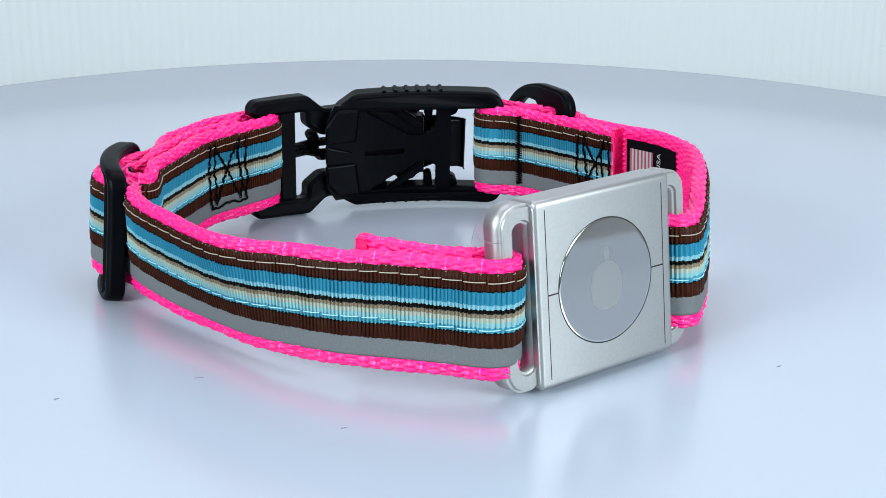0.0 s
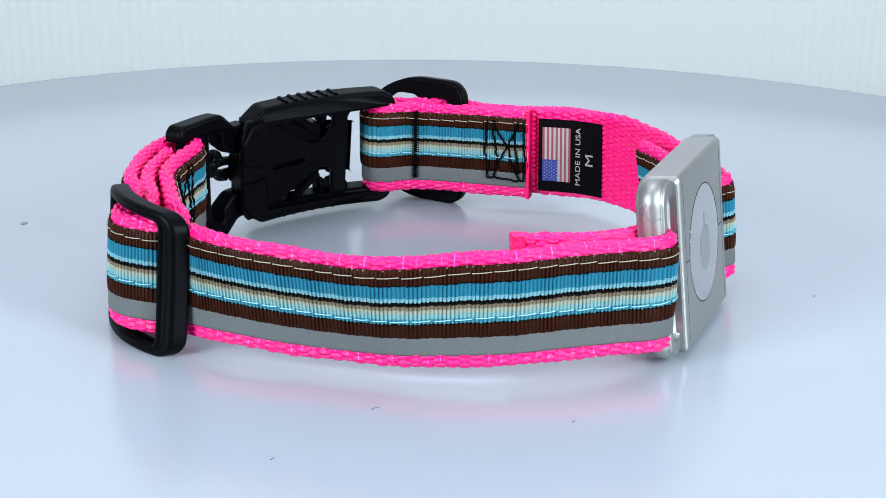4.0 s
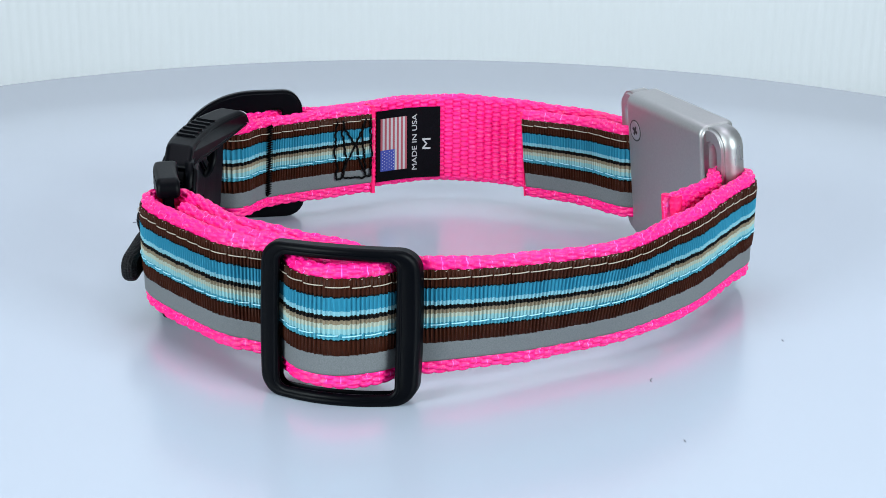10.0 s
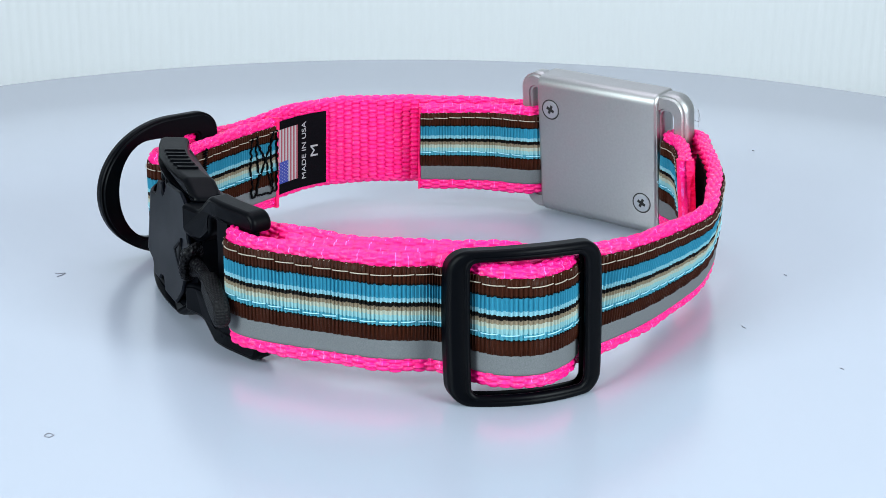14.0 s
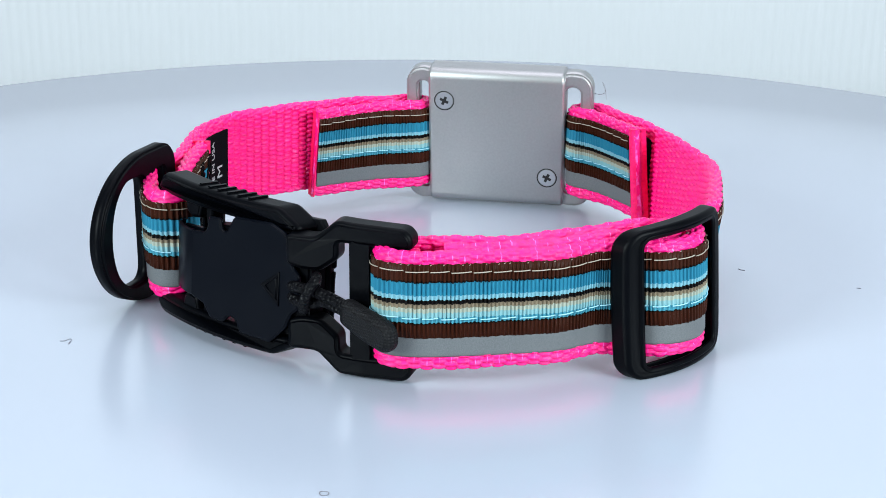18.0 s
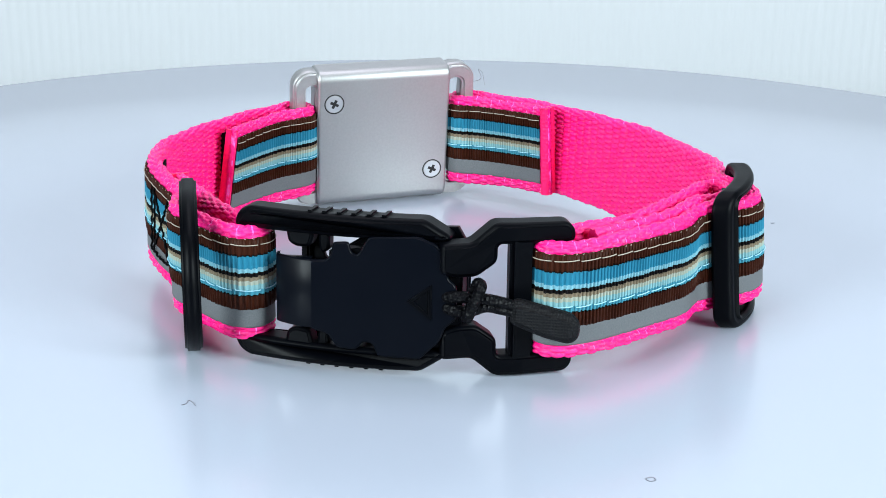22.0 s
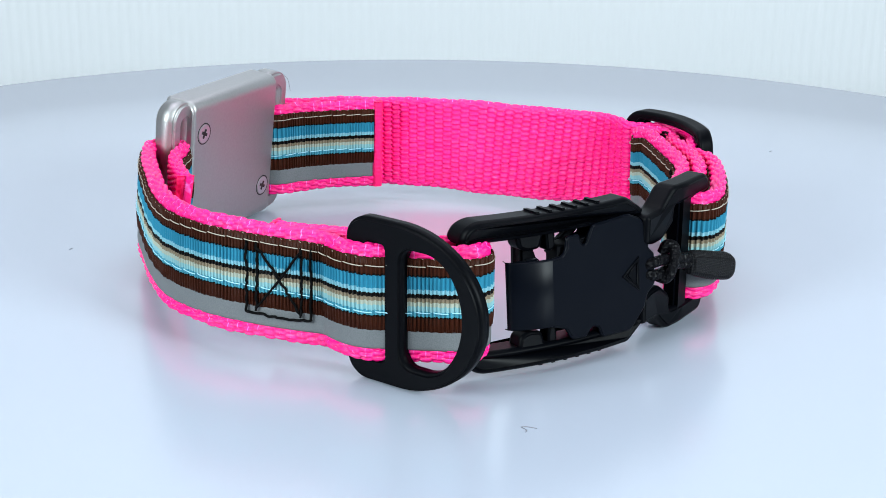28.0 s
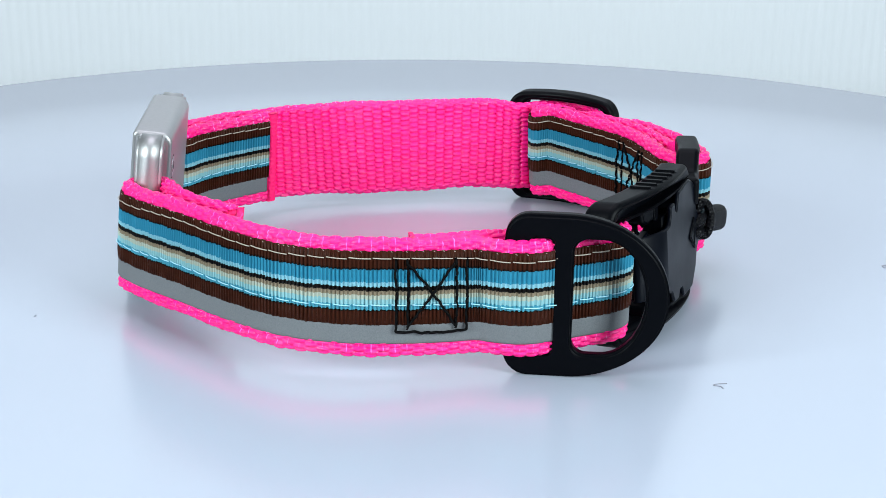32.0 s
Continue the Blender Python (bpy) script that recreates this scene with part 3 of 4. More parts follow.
# buckle socket
BF = frame_of(-2.3, 69.3, 1.6, 185.5, 5.0, 0.006)
turn = radians(185.5 + 8.2)
CV = (place(BF, (12, 0, 0)) - 12 * np.array((math.cos(turn), math.sin(turn), 0)), *frame_of(0, 0, 0, 193.7, 5.0)[1:])  # the flat cover lies on the curved socket
body = [
    plate("arm_top", BF, dense([(-24.0, 30.8), (-23.8, 32.2), (-22.5, 34.2), (-20.1, 35.3), (20.0, 35.2), (25.6, 31.6), (25.6, 30.4), (-23.6, 30.2)]), -6.5, 1.0, 1.3, 1.2),
    plate("arm_bottom", BF, dense([(-24.0, 5.0), (-23.8, 3.6), (-22.5, 1.6), (-20.1, 0.5), (20.0, 0.6), (25.6, 4.2), (25.6, 5.4), (-23.6, 5.6)]), -6.5, 1.0, 1.3, 1.2),
    holed("back", BF, [dense(h) for h in (
        [(-8.4, 3.5), (26, 3.5), (28.5, 8), (28.5, 28), (26, 32.5), (-8.4, 32.5)],
        [(-4.2, 26.4), (-3.4, 24.2), (-1.6, 22.6), (0.6, 21.9), (4.4, 22.2), (16.6, 29.8), (16.2, 31.0), (-4.2, 31.0)],
        [(-4.2, 9.6), (-4.2, 12.4), (-2.6, 13.9), (-0.6, 14.2), (2.0, 13.4), (15.4, 5.9), (15.0, 5.0), (-4.2, 5.0)],
        [(5.2, 16.2), (17.0, 16.2), (17.0, 18.0), (5.2, 18.0)])], -6.9, -4.8),
    solid("rib_top", BF, [(-1.0, 25.4), (1.0, 23.4), (12.0, 31.8), (8.6, 31.8)], -6.1, -4.2, 0.5),
    solid("rib_bottom", BF, [(-1.0, 11.0), (1.0, 13.0), (12.0, 4.4), (8.6, 4.4)], -6.1, -4.2, 0.5),
    plate("ridge_top", BF, [(28.8, 26.8), (25.4, 31.4), (18.6, 31.6), (19.6, 21.4), (28.8, 21.4)], -8.0, -6.0, 0.9, 0.6),
    plate("ridge_bottom", BF, [(28.8, 9.4), (25.4, 4.8), (18.6, 4.6), (19.6, 14.8), (28.8, 14.8)], -8.0, -6.0, 0.9, 0.6),
    plate("ridge_middle", BF, [(28.8, 15.2), (28.8, 21.0), (20.6, 18.1)], -7.6, -6.0, 0.7, 0.5),
    box("strap_bar", BF, -22.6, -18.2, 4, 32, -5.2, -1.0, 0.9),
    plate("core", BF, dense([(-0.8, 9.6), (10.4, 9.6), (12.0, 6), (26.5, 6), (26.5, 30), (9.0, 30), (7.6, 28.4), (-0.8, 27.0)]), -4.8, 0.3, 0.4),
    plate("lug_top", BF, [(-11.2, 31.2), (-10.6, 28.0), (-8.4, 27.0), (-5.2, 27.4), (-4.2, 31.2)], -4.6, 0.2, 0.8, 1.0),
    plate("lug_bottom", BF, [(-11.2, 4.6), (-10.6, 7.8), (-8.4, 8.8), (-5.2, 8.4), (-4.2, 4.6)], -4.6, 0.2, 0.8, 1.0),
    plate("pin_top", BF, [(-3.6, 31.4), (-3.2, 26.6), (-2.2, 26.2), (-0.9, 27.0), (-0.9, 31.4)], -4.2, -0.4, 0.6, 0.6),
    plate("pin_bottom", BF, [(-3.6, 4.4), (-3.2, 9.2), (-2.2, 9.6), (-0.9, 8.8), (-0.9, 4.4)], -4.2, -0.4, 0.6, 0.6),
    box("web_a", BF, -8.4, -6.4, 4, 32, -6.6, -3.0, 0.6),
    box("web_b", BF, 24, 28.4, 8, 28, -5, 0.3, 0.6)]
socket = part("buckle_socket", join_meshes("buckle_socket", body), BLACK, collar, "black plastic magnetic buckle socket")
for k in range(6):
    for v in (34.95, 0.3):
        part("grip_rib", box("grip_rib", BF, -6.3 + 3.35 * k, -4.7 + 3.35 * k, v, v + 0.75, -5.6, 0.1, 0.36), BLACK, socket)
cover = part("cover_plate", plate("cover_plate", CV, dense([(-4.5, 9.8), (-4.5, 25.4), (-0.6, 25.6), (0.4, 27.0), (0.7, 29.6), (4.3, 29.8), (4.8, 27.4), (6.2, 26.8), (8.6, 31.0), (19.6, 31.5), (23.4, 29.9),
                                                       (26.0, 27.2), (26.1, 22.3), (28.0, 20.7), (28.2, 13.2), (25.7, 11.2), (24.5, 8.0), (20.0, 3.6),
                                                       (10.8, 3.9), (9.6, 6.8), (7.6, 7.2), (5.8, 5.2), (1.6, 5.6), (-0.4, 8.6)]), 0.2, 1.35, 0.45, 0.8), BLACK_METAL, socket, "black coated metal cover plate")
bend = [(-4.0, 1.37), (-5.4, 1.16), (-6.8, 0.66), (-8.2, -0.02), (-9.8, -0.95), (-11.3, -2.0), (-12.3, -2.9), (-12.8, -3.7), (-12.8, -4.5), (-12.2, -5.0)]
lip_rows = [[(u, v, w - d) for u, w in bend] for v, d in ((9.9, 0.9), (9.95, 0.3), (10.25, 0.0), (25.15, 0.0), (25.45, 0.3), (25.5, 0.9))]
part("bent_lip", join_meshes("bent_lip", [grid_mesh("bent_lip", place(CV, np.array(lip_rows))[::-1]), solid("lip_core", CV, [(-11.6, 10.6), (-11.6, 25.0), (-4.0, 25.0), (-4.0, 10.6)], -5.0, -2.6, 0.6)]), BLACK_METAL, cover, "bent-back end of the cover plate")
part("triangle_mark", plate("triangle_mark", CV, [(21.7, 14.4), (21.7, 19.3), (18.9, 17.0)], 1.0, 1.6, 0.2), BLACK, cover, "raised triangle")
part("triangle_rim", ring_plate("triangle_rim", CV, [(22.6, 12.8), (22.6, 20.9), (17.2, 17.0)], [(21.9, 14.2), (21.9, 19.5), (18.6, 17.0)], 1.0, 1.75, 0.25), BLACK, cover, "raised triangle rim")

# buckle clip
BC = frame_of(-38.2, 56.6, 0.3, 211)
clip_body = []


def clip_bow(u):
    k = np.clip((np.asarray(u, float) + 7) / 12, 0, 1)
    return 1.2 * k * k * (3 - 2 * k)


for side in (1, -1):
    arm = [(-14, 24.6), (-14, 31.4), (-7.0, 31.4), (-1.8, 35.9), (14.2, 35.6), (15.9, 33.8), (15.9, 31.4), (14.4, 30.8), (-1.4, 31.0), (-1.4, 27.0), (-6.0, 23.6), (-10.5, 23.6)]
    if side < 0:
        arm = [(u, 36 - v) for u, v in arm[::-1]]
    dense = []
    for (u0, v0), (u1, v1) in zip(arm, arm[1:] + arm[:1]):
        n = max(1, int(abs(u1 - u0) / 2.5)) if abs(u1 - u0) > 6 else 1
        dense += [(u0 + (u1 - u0) * k / n, v0 + (v1 - v0) * k / n) for k in range(n)]
    clip_body.append(plate("arm", BC, dense, -4.8, 0.8, 1.0, 1.3, clip_bow))
clip_body += [box("bar", BC, 1.2, 7.0, 2, 34, -2.2, 1.8, 0.9), box("strap_bar", BC, 11.6, 13.4, 2, 34, -2.2, 0.6, 0.6)]
clip = part("buckle_clip", join_meshes("buckle_clip", clip_body), BLACK, collar, "black plastic buckle clip")

# pull cord: a knotted loop through the cover's lug, then the rubber tab
PT = frame_of(-40.2, 56.5, 0.6, 188)


def cord_path(pts, n=60):
    q, _ = smooth_path([(p[0], p[1], p[2]) for p in pts], 0.25)
    return place(PT, np.column_stack([q[:, 0], q[:, 1], q[:, 2]]))


cord = part("pull_cord", join_meshes("pull_cord", [
    tube("strand", cord_path([(-14.4, 18.6, 3.4), (-13.2, 19.2, 5.2), (-10.6, 19.6, 5.6), (-7.4, 19.4, 5.0), (-4, 18.9, 4.2), (-1, 18.2, 3.7), (3, 17.2, 3.4)]), 1.3, 10),
    tube("strand", cord_path([(-14.4, 17.2, 3.4), (-13.2, 16.6, 5.2), (-10.6, 16.2, 5.4), (-7.8, 16.4, 4.8), (-5, 17.2, 3.9), (-1, 16.6, 3.4), (3, 16, 3.2)]), 1.3, 10),
    tube("wrap", cord_path([(-10.0, 15.4, 4.2), (-8.8, 15.0, 6.2), (-7.6, 17.6, 7.2), (-6.4, 20.6, 6.6), (-5.8, 22.4, 5.2), (-6.8, 22.6, 4.0), (-7.8, 20.4, 3.4)]), 1.2, 10)]), BLACK_CORD, collar, "black braided cord")
tab = part("pull_tab", plate("pull_tab", PT, [(0.2, 14.0), (0.6, 18.9), (2.2, 19.3), (13.8, 16.8), (15.6, 15.0), (15.6, 11.4), (13.6, 9.8), (7.5, 11.0), (1.4, 13.2)], 1.2, 5.0, 1.4, 1.4), BLACK_RUBBER, cord, "black ribbed rubber pull tab")

# tag case: a flat bar with rounded long edges, a strap loop at each end, a round window in front
TK = frame_of(37.0, -60.4, 21.8, 38.0, 6.3)
CASE_V, CASE_W = 21.0, 4.9


def case_section(name, stations):
    """Sweeps the case's rounded section along u, rounder at the back than in front; stations (u, inset)."""
    loop = []
    for cv, cw, a0 in ((1, -1, -90), (1, 1, 0), (-1, 1, 90), (-1, -1, 180)):
        r = 1.3 if cw > 0 else 2.8
        arc = [(cv * (CASE_V - r) + r * math.cos(radians(a0 + 15 * k)), cw * (CASE_W - r) + r * math.sin(radians(a0 + 15 * k))) for k in range(7)]
        along0 = (math.sin(radians(a0)), -math.cos(radians(a0)))
        along1 = (-math.sin(radians(a0 + 90)), math.cos(radians(a0 + 90)))
        loop += [(arc[0][0] + 0.4 * along0[0], arc[0][1] + 0.4 * along0[1])] + arc + [(arc[-1][0] + 0.4 * along1[0], arc[-1][1] + 0.4 * along1[1])]
    loop = np.array(loop)
    rows = [np.column_stack([np.full(len(loop), u), loop * [(CASE_V - inset) / CASE_V, (CASE_W - inset) / CASE_W]]) for u, inset in stations]
    return grid_mesh(name, place(TK, np.array(rows)), False, True, cap=True)


def disc_face(name, fr, cu, radius, w0, w1, dome, n=96):
    """A round plate with a slightly domed face and a rounded rim."""
    rows = [(0.02, w0), (radius, w0), (radius, w1 - 0.03)] + [(radius * k, w1 - 0.01 + dome * (1 - k * k)) for k in (0.998, 0.96, 0.8, 0.6, 0.4, 0.2, 0.001)]
    a = np.linspace(0, 2 * np.pi, n, endpoint=False)
    pts = np.array([[(cu + r * math.cos(q), r * math.sin(q), w) for r, w in rows] for q in a])
    return grid_mesh(name, place(fr, pts), True, False)


ang = [2 * math.pi * k / 96 for k in range(96)]
DISC_U = -0.4
case = part("tag_case", join_meshes("tag_case", [
    case_section("body", [(-20.3, 0.9), (-20.1, 0.35), (-19.7, 0.08), (-19.3, 0.0), (19.3, 0.0), (19.7, 0.08), (20.1, 0.35), (20.3, 0.9)]),
    holed("left_loop", TK, [rounded(-28.4, -17, -20.8, 20.8, 5.0, 14), rounded(-24.8, -20.4, -16.4, 16.6, 2.1, 12)], -3.3, 3.1, 0.75),
    holed("right_loop", TK, [rounded(17, 27.2, -20.8, 20.8, 5.0, 14), rounded(20.4, 23.6, -16.4, 16.6, 1.55, 12)], -3.3, 3.1, 0.75)]), ALU, collar, "silver bead-blasted aluminium tag case")
for side in (-1, 1):
    part("cover_seam", box("cover_seam", TK, side * 17.6 - 0.13, side * 17.6 + 0.13, -18.9, 18.9, CASE_W - 0.3, CASE_W + 0.012, 0.0), GAP, case)
part("rim_gap", disc_face("rim_gap", TK, DISC_U, 14.25, CASE_W - 0.3, CASE_W + 0.03, 0.0), GAP, case, "dark gap round the disc")
tag = part("tracking_tag", disc_face("tracking_tag", TK, DISC_U, 13.95, CASE_W - 0.3, CASE_W + 0.07, 0.10), STEEL, case, "polished steel disc with a dull emblem")
for side in (-1, 1):
    e = DISC_U + side * 14.1
    part("seam", box("seam", TK, min(e, side * 17.6), max(e, side * 17.6), -0.17, 0.17, CASE_W - 0.3, CASE_W + 0.03, 0.01), GAP, case)
for u, v in ((15.5, 11.4), (-15.5, -11.4)):
    part("screw_hole", ring_plate("screw_hole", TK, [(u + 3.05 * math.cos(a), v + 3.05 * math.sin(a)) for a in ang[::3]], [(u + 2.7 * math.cos(a), v + 2.7 * math.sin(a)) for a in ang[::3]], -CASE_W - 0.03, -CASE_W + 0.3, 0.01), GAP, case, "dark rim round the screw head")
    part("screw", solid("screw", TK, [(u + 2.75 * math.cos(a), v + 2.75 * math.sin(a)) for a in ang[::4]], -CASE_W - 0.15, -CASE_W + 0.4, 0.25), SCREW, case, "countersunk cross-head screw")
emblem = [(DISC_U + 5.2 * math.cos(a) * (1 - 0.10 * math.cos(2 * a)), -1.2 + 5.4 * math.sin(a)) for a in ang]
part("emblem", solid("emblem", TK, emblem, CASE_W - 0.1, CASE_W + 0.175, 0), EMBLEM, tag)
part("emblem_leaf", solid("emblem_leaf", TK, [(DISC_U + 0.3 + 0.8 * math.cos(a), 5.9 + 1.7 * math.sin(a)) for a in ang[::3]], CASE_W - 0.1, CASE_W + 0.175, 0), EMBLEM, tag)
for u, v in ((15.5, 11.4), (-15.5, -11.4)):
    for turn in (25, 115):
        c, s_ = math.cos(radians(turn)), math.sin(radians(turn))
        part("cross_slot", solid("cross_slot", TK, [(u + a * c - b * s_, v + a * s_ + b * c) for a, b in ((-1.35, -0.42), (1.35, -0.42), (1.35, 0.42), (-1.35, 0.42))], -CASE_W - 0.2, -CASE_W + 0.2, 0), GAP, case)

# ---- stitching, label, binding ----
rng = random.Random(11)


def stitch_line(strip, s0, z0, s1, z1, depth, wobble=0.22):
    """A line of lock stitches: a thread that rises and dips."""
    length = math.hypot(s1 - s0, z1 - z0)
    n = max(6, int(length / 0.45))
    k = np.linspace(0, 1, n)
    wob = np.cumsum([rng.uniform(-1, 1) for _ in range(n)])
    wob = wobble * (wob - wob[0] - k * (wob[-1] - wob[0])) * 0.6
    s = s0 + (s1 - s0) * k + wob * abs(z1 - z0) / length
    z = z0 + (z1 - z0) * k + wob * abs(s1 - s0) / length
    d = depth + 0.16 * np.sin(np.arange(n) * 1.25)
    return tube("thread", strip.on(s, np.full(n, 0.0) + d, z), 0.31, 6)


def stitch_box(name, strip, s0, s1, z0, z1, depth, wobble=0.22):
    m = (s1 - s0) * 0.16
    lines = [(s0, z0, s0, z1), (s0 + m, z0 + 0.5, s0 + m, z1), (s1, z0, s1, z1), (s1 - m, z0 + 0.5, s1 - m, z1), (s0, z0, s1, z0),
             (s0 + m, z0 + 1, s1 - m, z1 - 1), (s0 + m, z1 - 1, s1 - m, z0 + 1)]
    return join_meshes(name, [stitch_line(strip, *l, depth, wobble) for l in lines])


STITCH = HALF + 1.02
sa = STRAP_A.find(58.2, 32.8, 0.3, 0.7), STRAP_A.find(47.4, 43.8, 0.3, 0.7)
part("box_stitch", stitch_box("box_stitch", STRAP_A, *sa, 11.6, 28.2, STITCH), THREAD_BLACK, collar, "black box-and-cross stitching")
end_a = STRAP_A.sample(0.2)[1][-1]
part("box_stitch", stitch_box("box_stitch", STRAP_A, end_a - 12.5, end_a - 1.5, 11.0, 28.8, STITCH, 0.5), THREAD_BLACK, collar, "black box-and-cross stitching")
sb = STRAP_B.find(-52.8, 37.0, 0.55, 0.85), STRAP_B.find(-61.4, 24.8, 0.55, 0.85)
part("box_stitch", stitch_box("box_stitch", STRAP_B, min(sb), max(sb), 11.0, 28.8, STITCH, 0.5), THREAD_BLACK, collar, "black box-and-cross stitching")
sbar = STRAP_A.find(28.0, 57.8, 0.75, 1.0)
zig = np.linspace(9.6, 30.2, 60)
part("bar_tack", tube("bar_tack", STRAP_A.on(sbar + 0.85 * np.where(np.arange(60) % 2, 1, -1), np.full(60, STITCH - 0.15), zig), 0.5, 6), THREAD_BLACK, collar, "black bar tack")


def binding(strip, s, z0, z1, width, depth, name="end_binding"):
    g = np.linspace(0, 1, 60)
    rows = []
    for k in (0.0, 0.25, 0.75, 1.0):
        ss = s + width * (k - 0.5) + 0.05 * np.sin(g * 40)
        rows.append(strip.on(ss, np.full(60, depth + (0.35 if 0 < k < 1 else 0.0)), z0 + (z1 - z0) * g))
    for k in (1.0, 0.0):
        rows.append(strip.on(np.full(60, s + width * (k - 0.5)), np.full(60, -HALF - 0.5), z0 + (z1 - z0) * g))
    return grid_mesh(name, np.array(rows).transpose(1, 0, 2), False, True, cap=True)


part("end_binding", binding(STRAP_A, end_a - 0.2, 5.2, 32.0, 1.6, HALF + 0.4), RED_EDGE, collar, "red-pink melted webbing end")
part("end_binding", binding(STRAP_A, 0.1, 5.4, 31.8, 0.9, HALF + 0.02), RED_EDGE, collar, "red-pink melted webbing end")
part("end_binding", binding(STRAP_B, 1.2, 5.3, 32.0, 2.6, HALF + 0.5), RED_EDGE, collar, "red-pink melted webbing end")



def patch(strip, s0, s1, z0, z1, depth, name):
    g = np.linspace(s0, s1, 40)
    rows = [strip.on(g, np.full(40, d), np.full(40, z)) for z, d in ((z0, depth - 0.5), (z1, depth - 0.5), (z1, depth), (z0, depth))]
    return grid_mesh(name, np.array(rows).transpose(1, 0, 2), False, True, smooth=False, cap=True)


# Thin black patches on the strap's inner face, behind the tail ends.
pb = STRAP_B.find(-17, -72, 0.1, 0.5)
pa = STRAP_A.find(71.6, -8.5, 0.15, 0.6)
part("tail_gap_patch", patch(STRAP_A, pa - 24, pa - 6.6, 5.6, 28.6, -(HALF + 0.1), "tail_gap_patch"), BLACK_PATCH, collar, "black patch between the strap layers")
part("tail_gap_patch", patch(STRAP_B, pb - 22, pb - 2.4, 5.6, 28.6, -(HALF + 0.1), "tail_gap_patch"), BLACK_PATCH, collar, "black patch between the strap layers")

# woven label on the inner face of the strap; a runs from the binding, b upwards
S_LAB = STRAP_A.find(58.4, 34.6, 0.3, 0.7)


def on_label(a, b, d):
    return STRAP_A.on(S_LAB - 0.89 * np.asarray(a, float), -(HALF + 0.58 + np.asarray(d, float)), np.asarray(b, float) - 0.5)


def label_piece(name, a0, a1, b0, b1, d0, d1, n=12):
    g = np.linspace(a0, a1, n)
    rows = [on_label(g, np.full(n, b), np.full(n, d)) for b, d in ((b0, d1), (b1, d1), (b1, d0), (b0, d0))]
    return grid_mesh(name, np.array(rows).transpose(1, 0, 2), False, True, smooth=False, cap=True)


label = part("woven_label", label_piece("woven_label", -0.5, 23.2, 7.4, 29.4, -0.2, 0.25, 24), LABEL, collar, "black woven size and origin label")
A0, A1, B0, B1 = 0.9, 10.9, 10.6, 27.0
w = (A1 - A0) / 13
for k in range(13):
    z_low = B0 if k >= 7 else B0 + 6.6
    part("flag_stripe", label_piece("flag_stripe", A0 + k * w, A0 + (k + 1) * w, z_low, B1, 0.2, 0.33), LABEL_RED if k % 2 == 0 else LABEL_WHITE, label)
part("flag_canton", label_piece("flag_canton", A0, A0 + 7 * w, B0, B0 + 6.6, 0.2, 0.33), LABEL_BLUE, label)
stars = [label_piece("star", A0 + 0.6 + i * 0.85, A0 + 0.85 + i * 0.85, B0 + 0.5 + j * 0.98 + (i % 2) * 0.45, B0 + 0.75 + j * 0.98 + (i % 2) * 0.45, 0.3, 0.36, 2) for i in range(6) for j in range(6)]
part("flag_stars", join_meshes("flag_stars", stars), LABEL_WHITE, label)


def label_text(words, a_base, b_mid, size, length):
    """Raised woven letters that read upwards on the label."""
    cu = bpy.data.curves.new("letters", "FONT")
    cu.body, cu.size, cu.align_x = words, 1.0, "CENTER"
    tmp = bpy.data.objects.new("letters", cu)
    scene.collection.objects.link(tmp)
    me = bpy.data.meshes.new_from_object(tmp)
    bpy.data.objects.remove(tmp)
    co = np.empty(len(me.vertices) * 3)
    me.vertices.foreach_get("co", co)
    co = co.reshape(-1, 3)
    kx = length / max(co[:, 0].max() - co[:, 0].min(), 1e-6)
    p = on_label(a_base - co[:, 1] * size, b_mid + co[:, 0] * kx, np.full(len(co), 0.34))
    me.vertices.foreach_set("co", (p * MM).astype(np.float32).ravel())
    me.update()
    bm = bmesh.new()
    bm.from_mesh(me)
    got = bmesh.ops.extrude_face_region(bm, geom=list(bm.faces))
    nrm = STRAP_A.on([S_LAB - a_base], [-5.0], [18.0])[0] - STRAP_A.on([S_LAB - a_base], [-4.0], [18.0])[0]
    bmesh.ops.translate(bm, vec=Vector(nrm) * -0.15 * MM, verts=[v for v in got["geom"] if isinstance(v, bmesh.types.BMVert)])
    bmesh.ops.recalc_face_normals(bm, faces=bm.faces)
    bm.to_mesh(me)
    bm.free()
    me.name = "lettering"
    return me


part("lettering", label_text("MADE IN USA", 14.7, 18.6, 2.7, 17.4), LABEL_WHITE, label, "white woven words")
part("size_letter", label_text("M", 19.7, 18.0, 4.4, 3.4), LABEL_WHITE, label, "white woven size letter")


# ---- lint on the turntable ----
lint = []


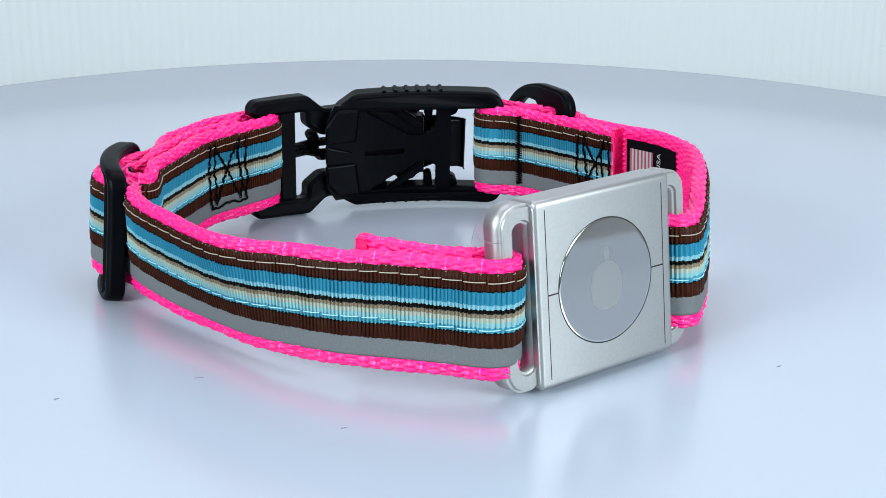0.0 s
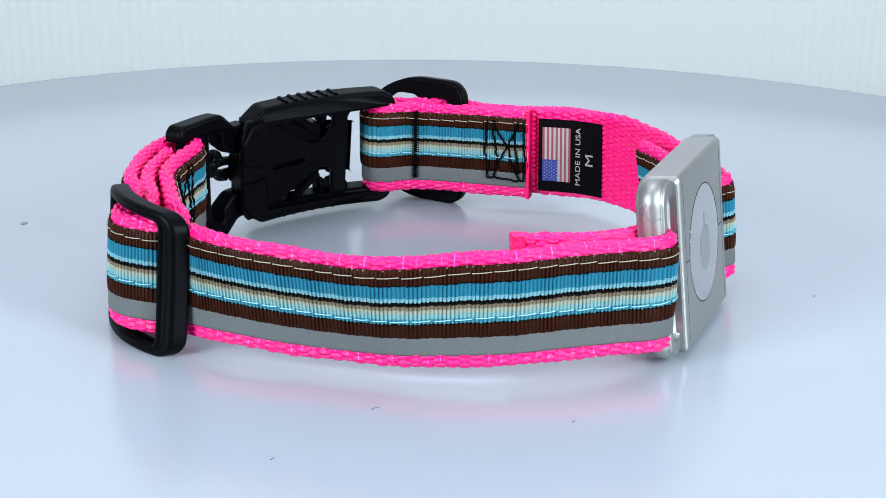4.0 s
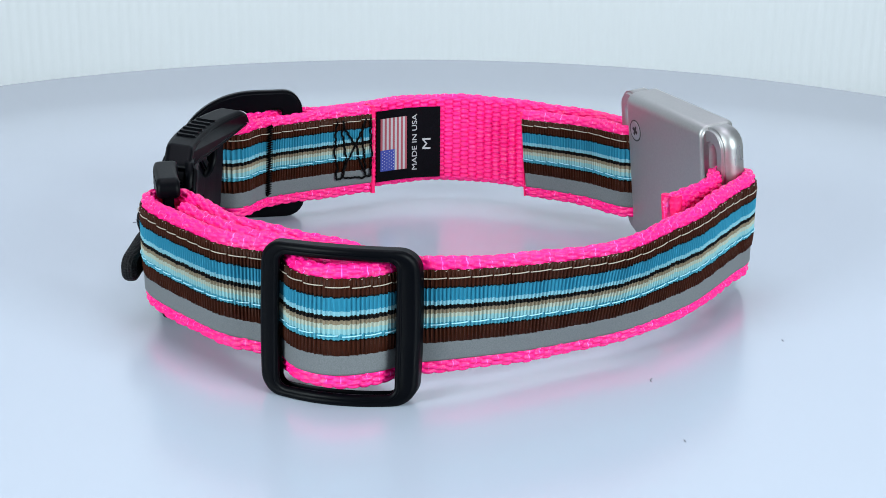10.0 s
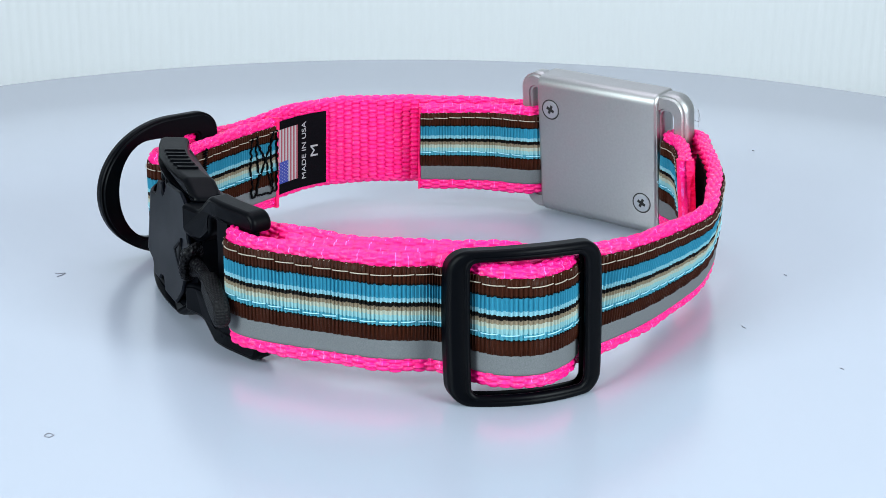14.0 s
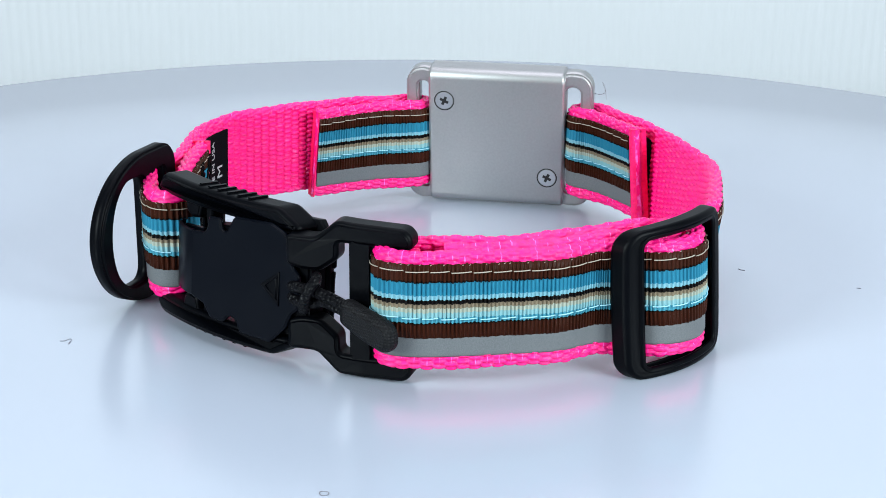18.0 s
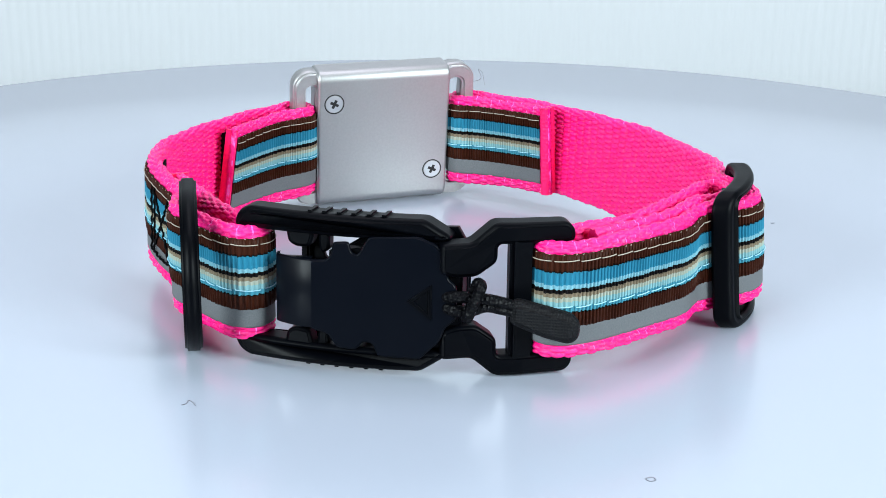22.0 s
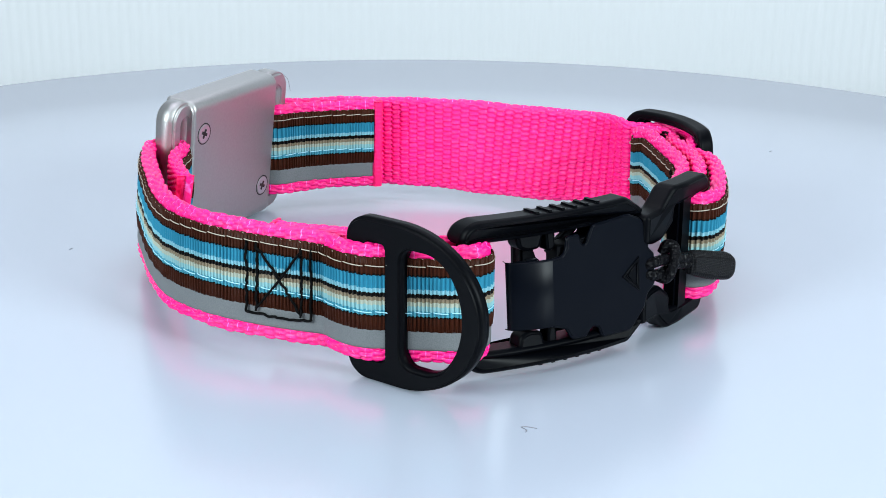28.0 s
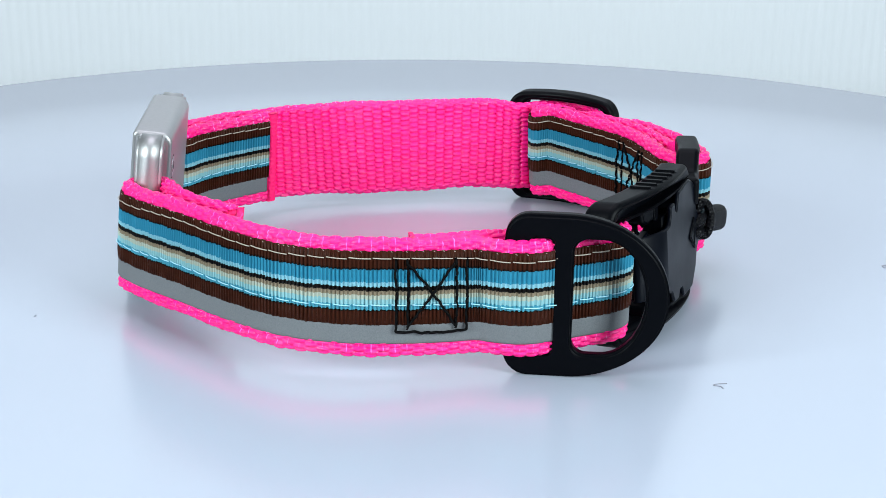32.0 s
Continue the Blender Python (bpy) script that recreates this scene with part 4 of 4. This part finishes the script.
def fibre(pts, radius=0.09, label="short grey lint fibre lying on the turntable"):
    q, _ = smooth_path([(p[0], p[1], p[2] if len(p) > 2 else radius) for p in pts], 0.2)
    ob = part("lint_fibre", tube("lint_fibre", q, radius, 6), LINT, None, label)
    tagged(ob, category="lint", group="lint on the turntable")
    lint.append(ob)


fibre([(-51.4, -68.6), (-50.2, -68.2), (-49.4, -68.4)])
fibre([(-80.6, 94.4), (-79.6, 95.4), (-80.8, 96.2), (-81.6, 95.2), (-80.8, 94.3)])
fibre([(18.0, 95.2), (19.6, 93.6), (20.6, 93.2), (20.4, 95.0), (21.0, 95.8)])
fibre([(-17.4, -94.4), (-16.4, -94.0)], 0.10, "grey speck of lint on the turntable")
fibre([(80.2, -60.3), (81.1, -59.8)], 0.10, "grey speck of lint on the turntable")
fibre([(-162.6, -70.4), (-161.4, -69.6)], 0.11, "grey speck of lint on the turntable")
fibre([(-138.6, -96.2), (-137.4, -95.8)], 0.11, "grey speck of lint on the turntable")
fibre([(105.4, -137.2), (106.6, -136.8)], 0.11, "grey speck of lint on the turntable")
fibre([(-79.9, -80.5), (-78.9, -80.0)], 0.10, "grey speck of lint on the turntable")
HAIR = "curled dark hair caught at the tag case"
fibre([tuple(place(TK, p)) for p in ((-27.6, -14.5, 2.95), (-26.8, -18.3, 2.95), (-24.4, -19.4, 2.95), (-24.8, -17.9, 2.95), (-26.6, -16.6, 3.0))], 0.07, HAIR)
fibre([(9.4, -77.5, 34.8), (10.0, -77.5, 38.0), (11.6, -78.0, 39.4), (10.8, -78.4, 37.0), (12.6, -78.8, 35.6), (15.8, -78.6, 35.4)], 0.07, HAIR)


def motions():
    """The turntable, and with it all that lies on it, turns anticlockwise, about 7.3 degrees a second."""
    for thing in turning:
        rows = []
        for k in range(65):
            t = k * 0.5
            k = t / 32
            a = 233.146 * k -3.246 * k ** 2 +4.994 * k ** 3 -0.541 * k ** 4
            rows.append((t, pose(0, 0, 0, 0, 0, a)))
        walk(thing, rows)


turning = [turntable, collar, *lint]
motions()
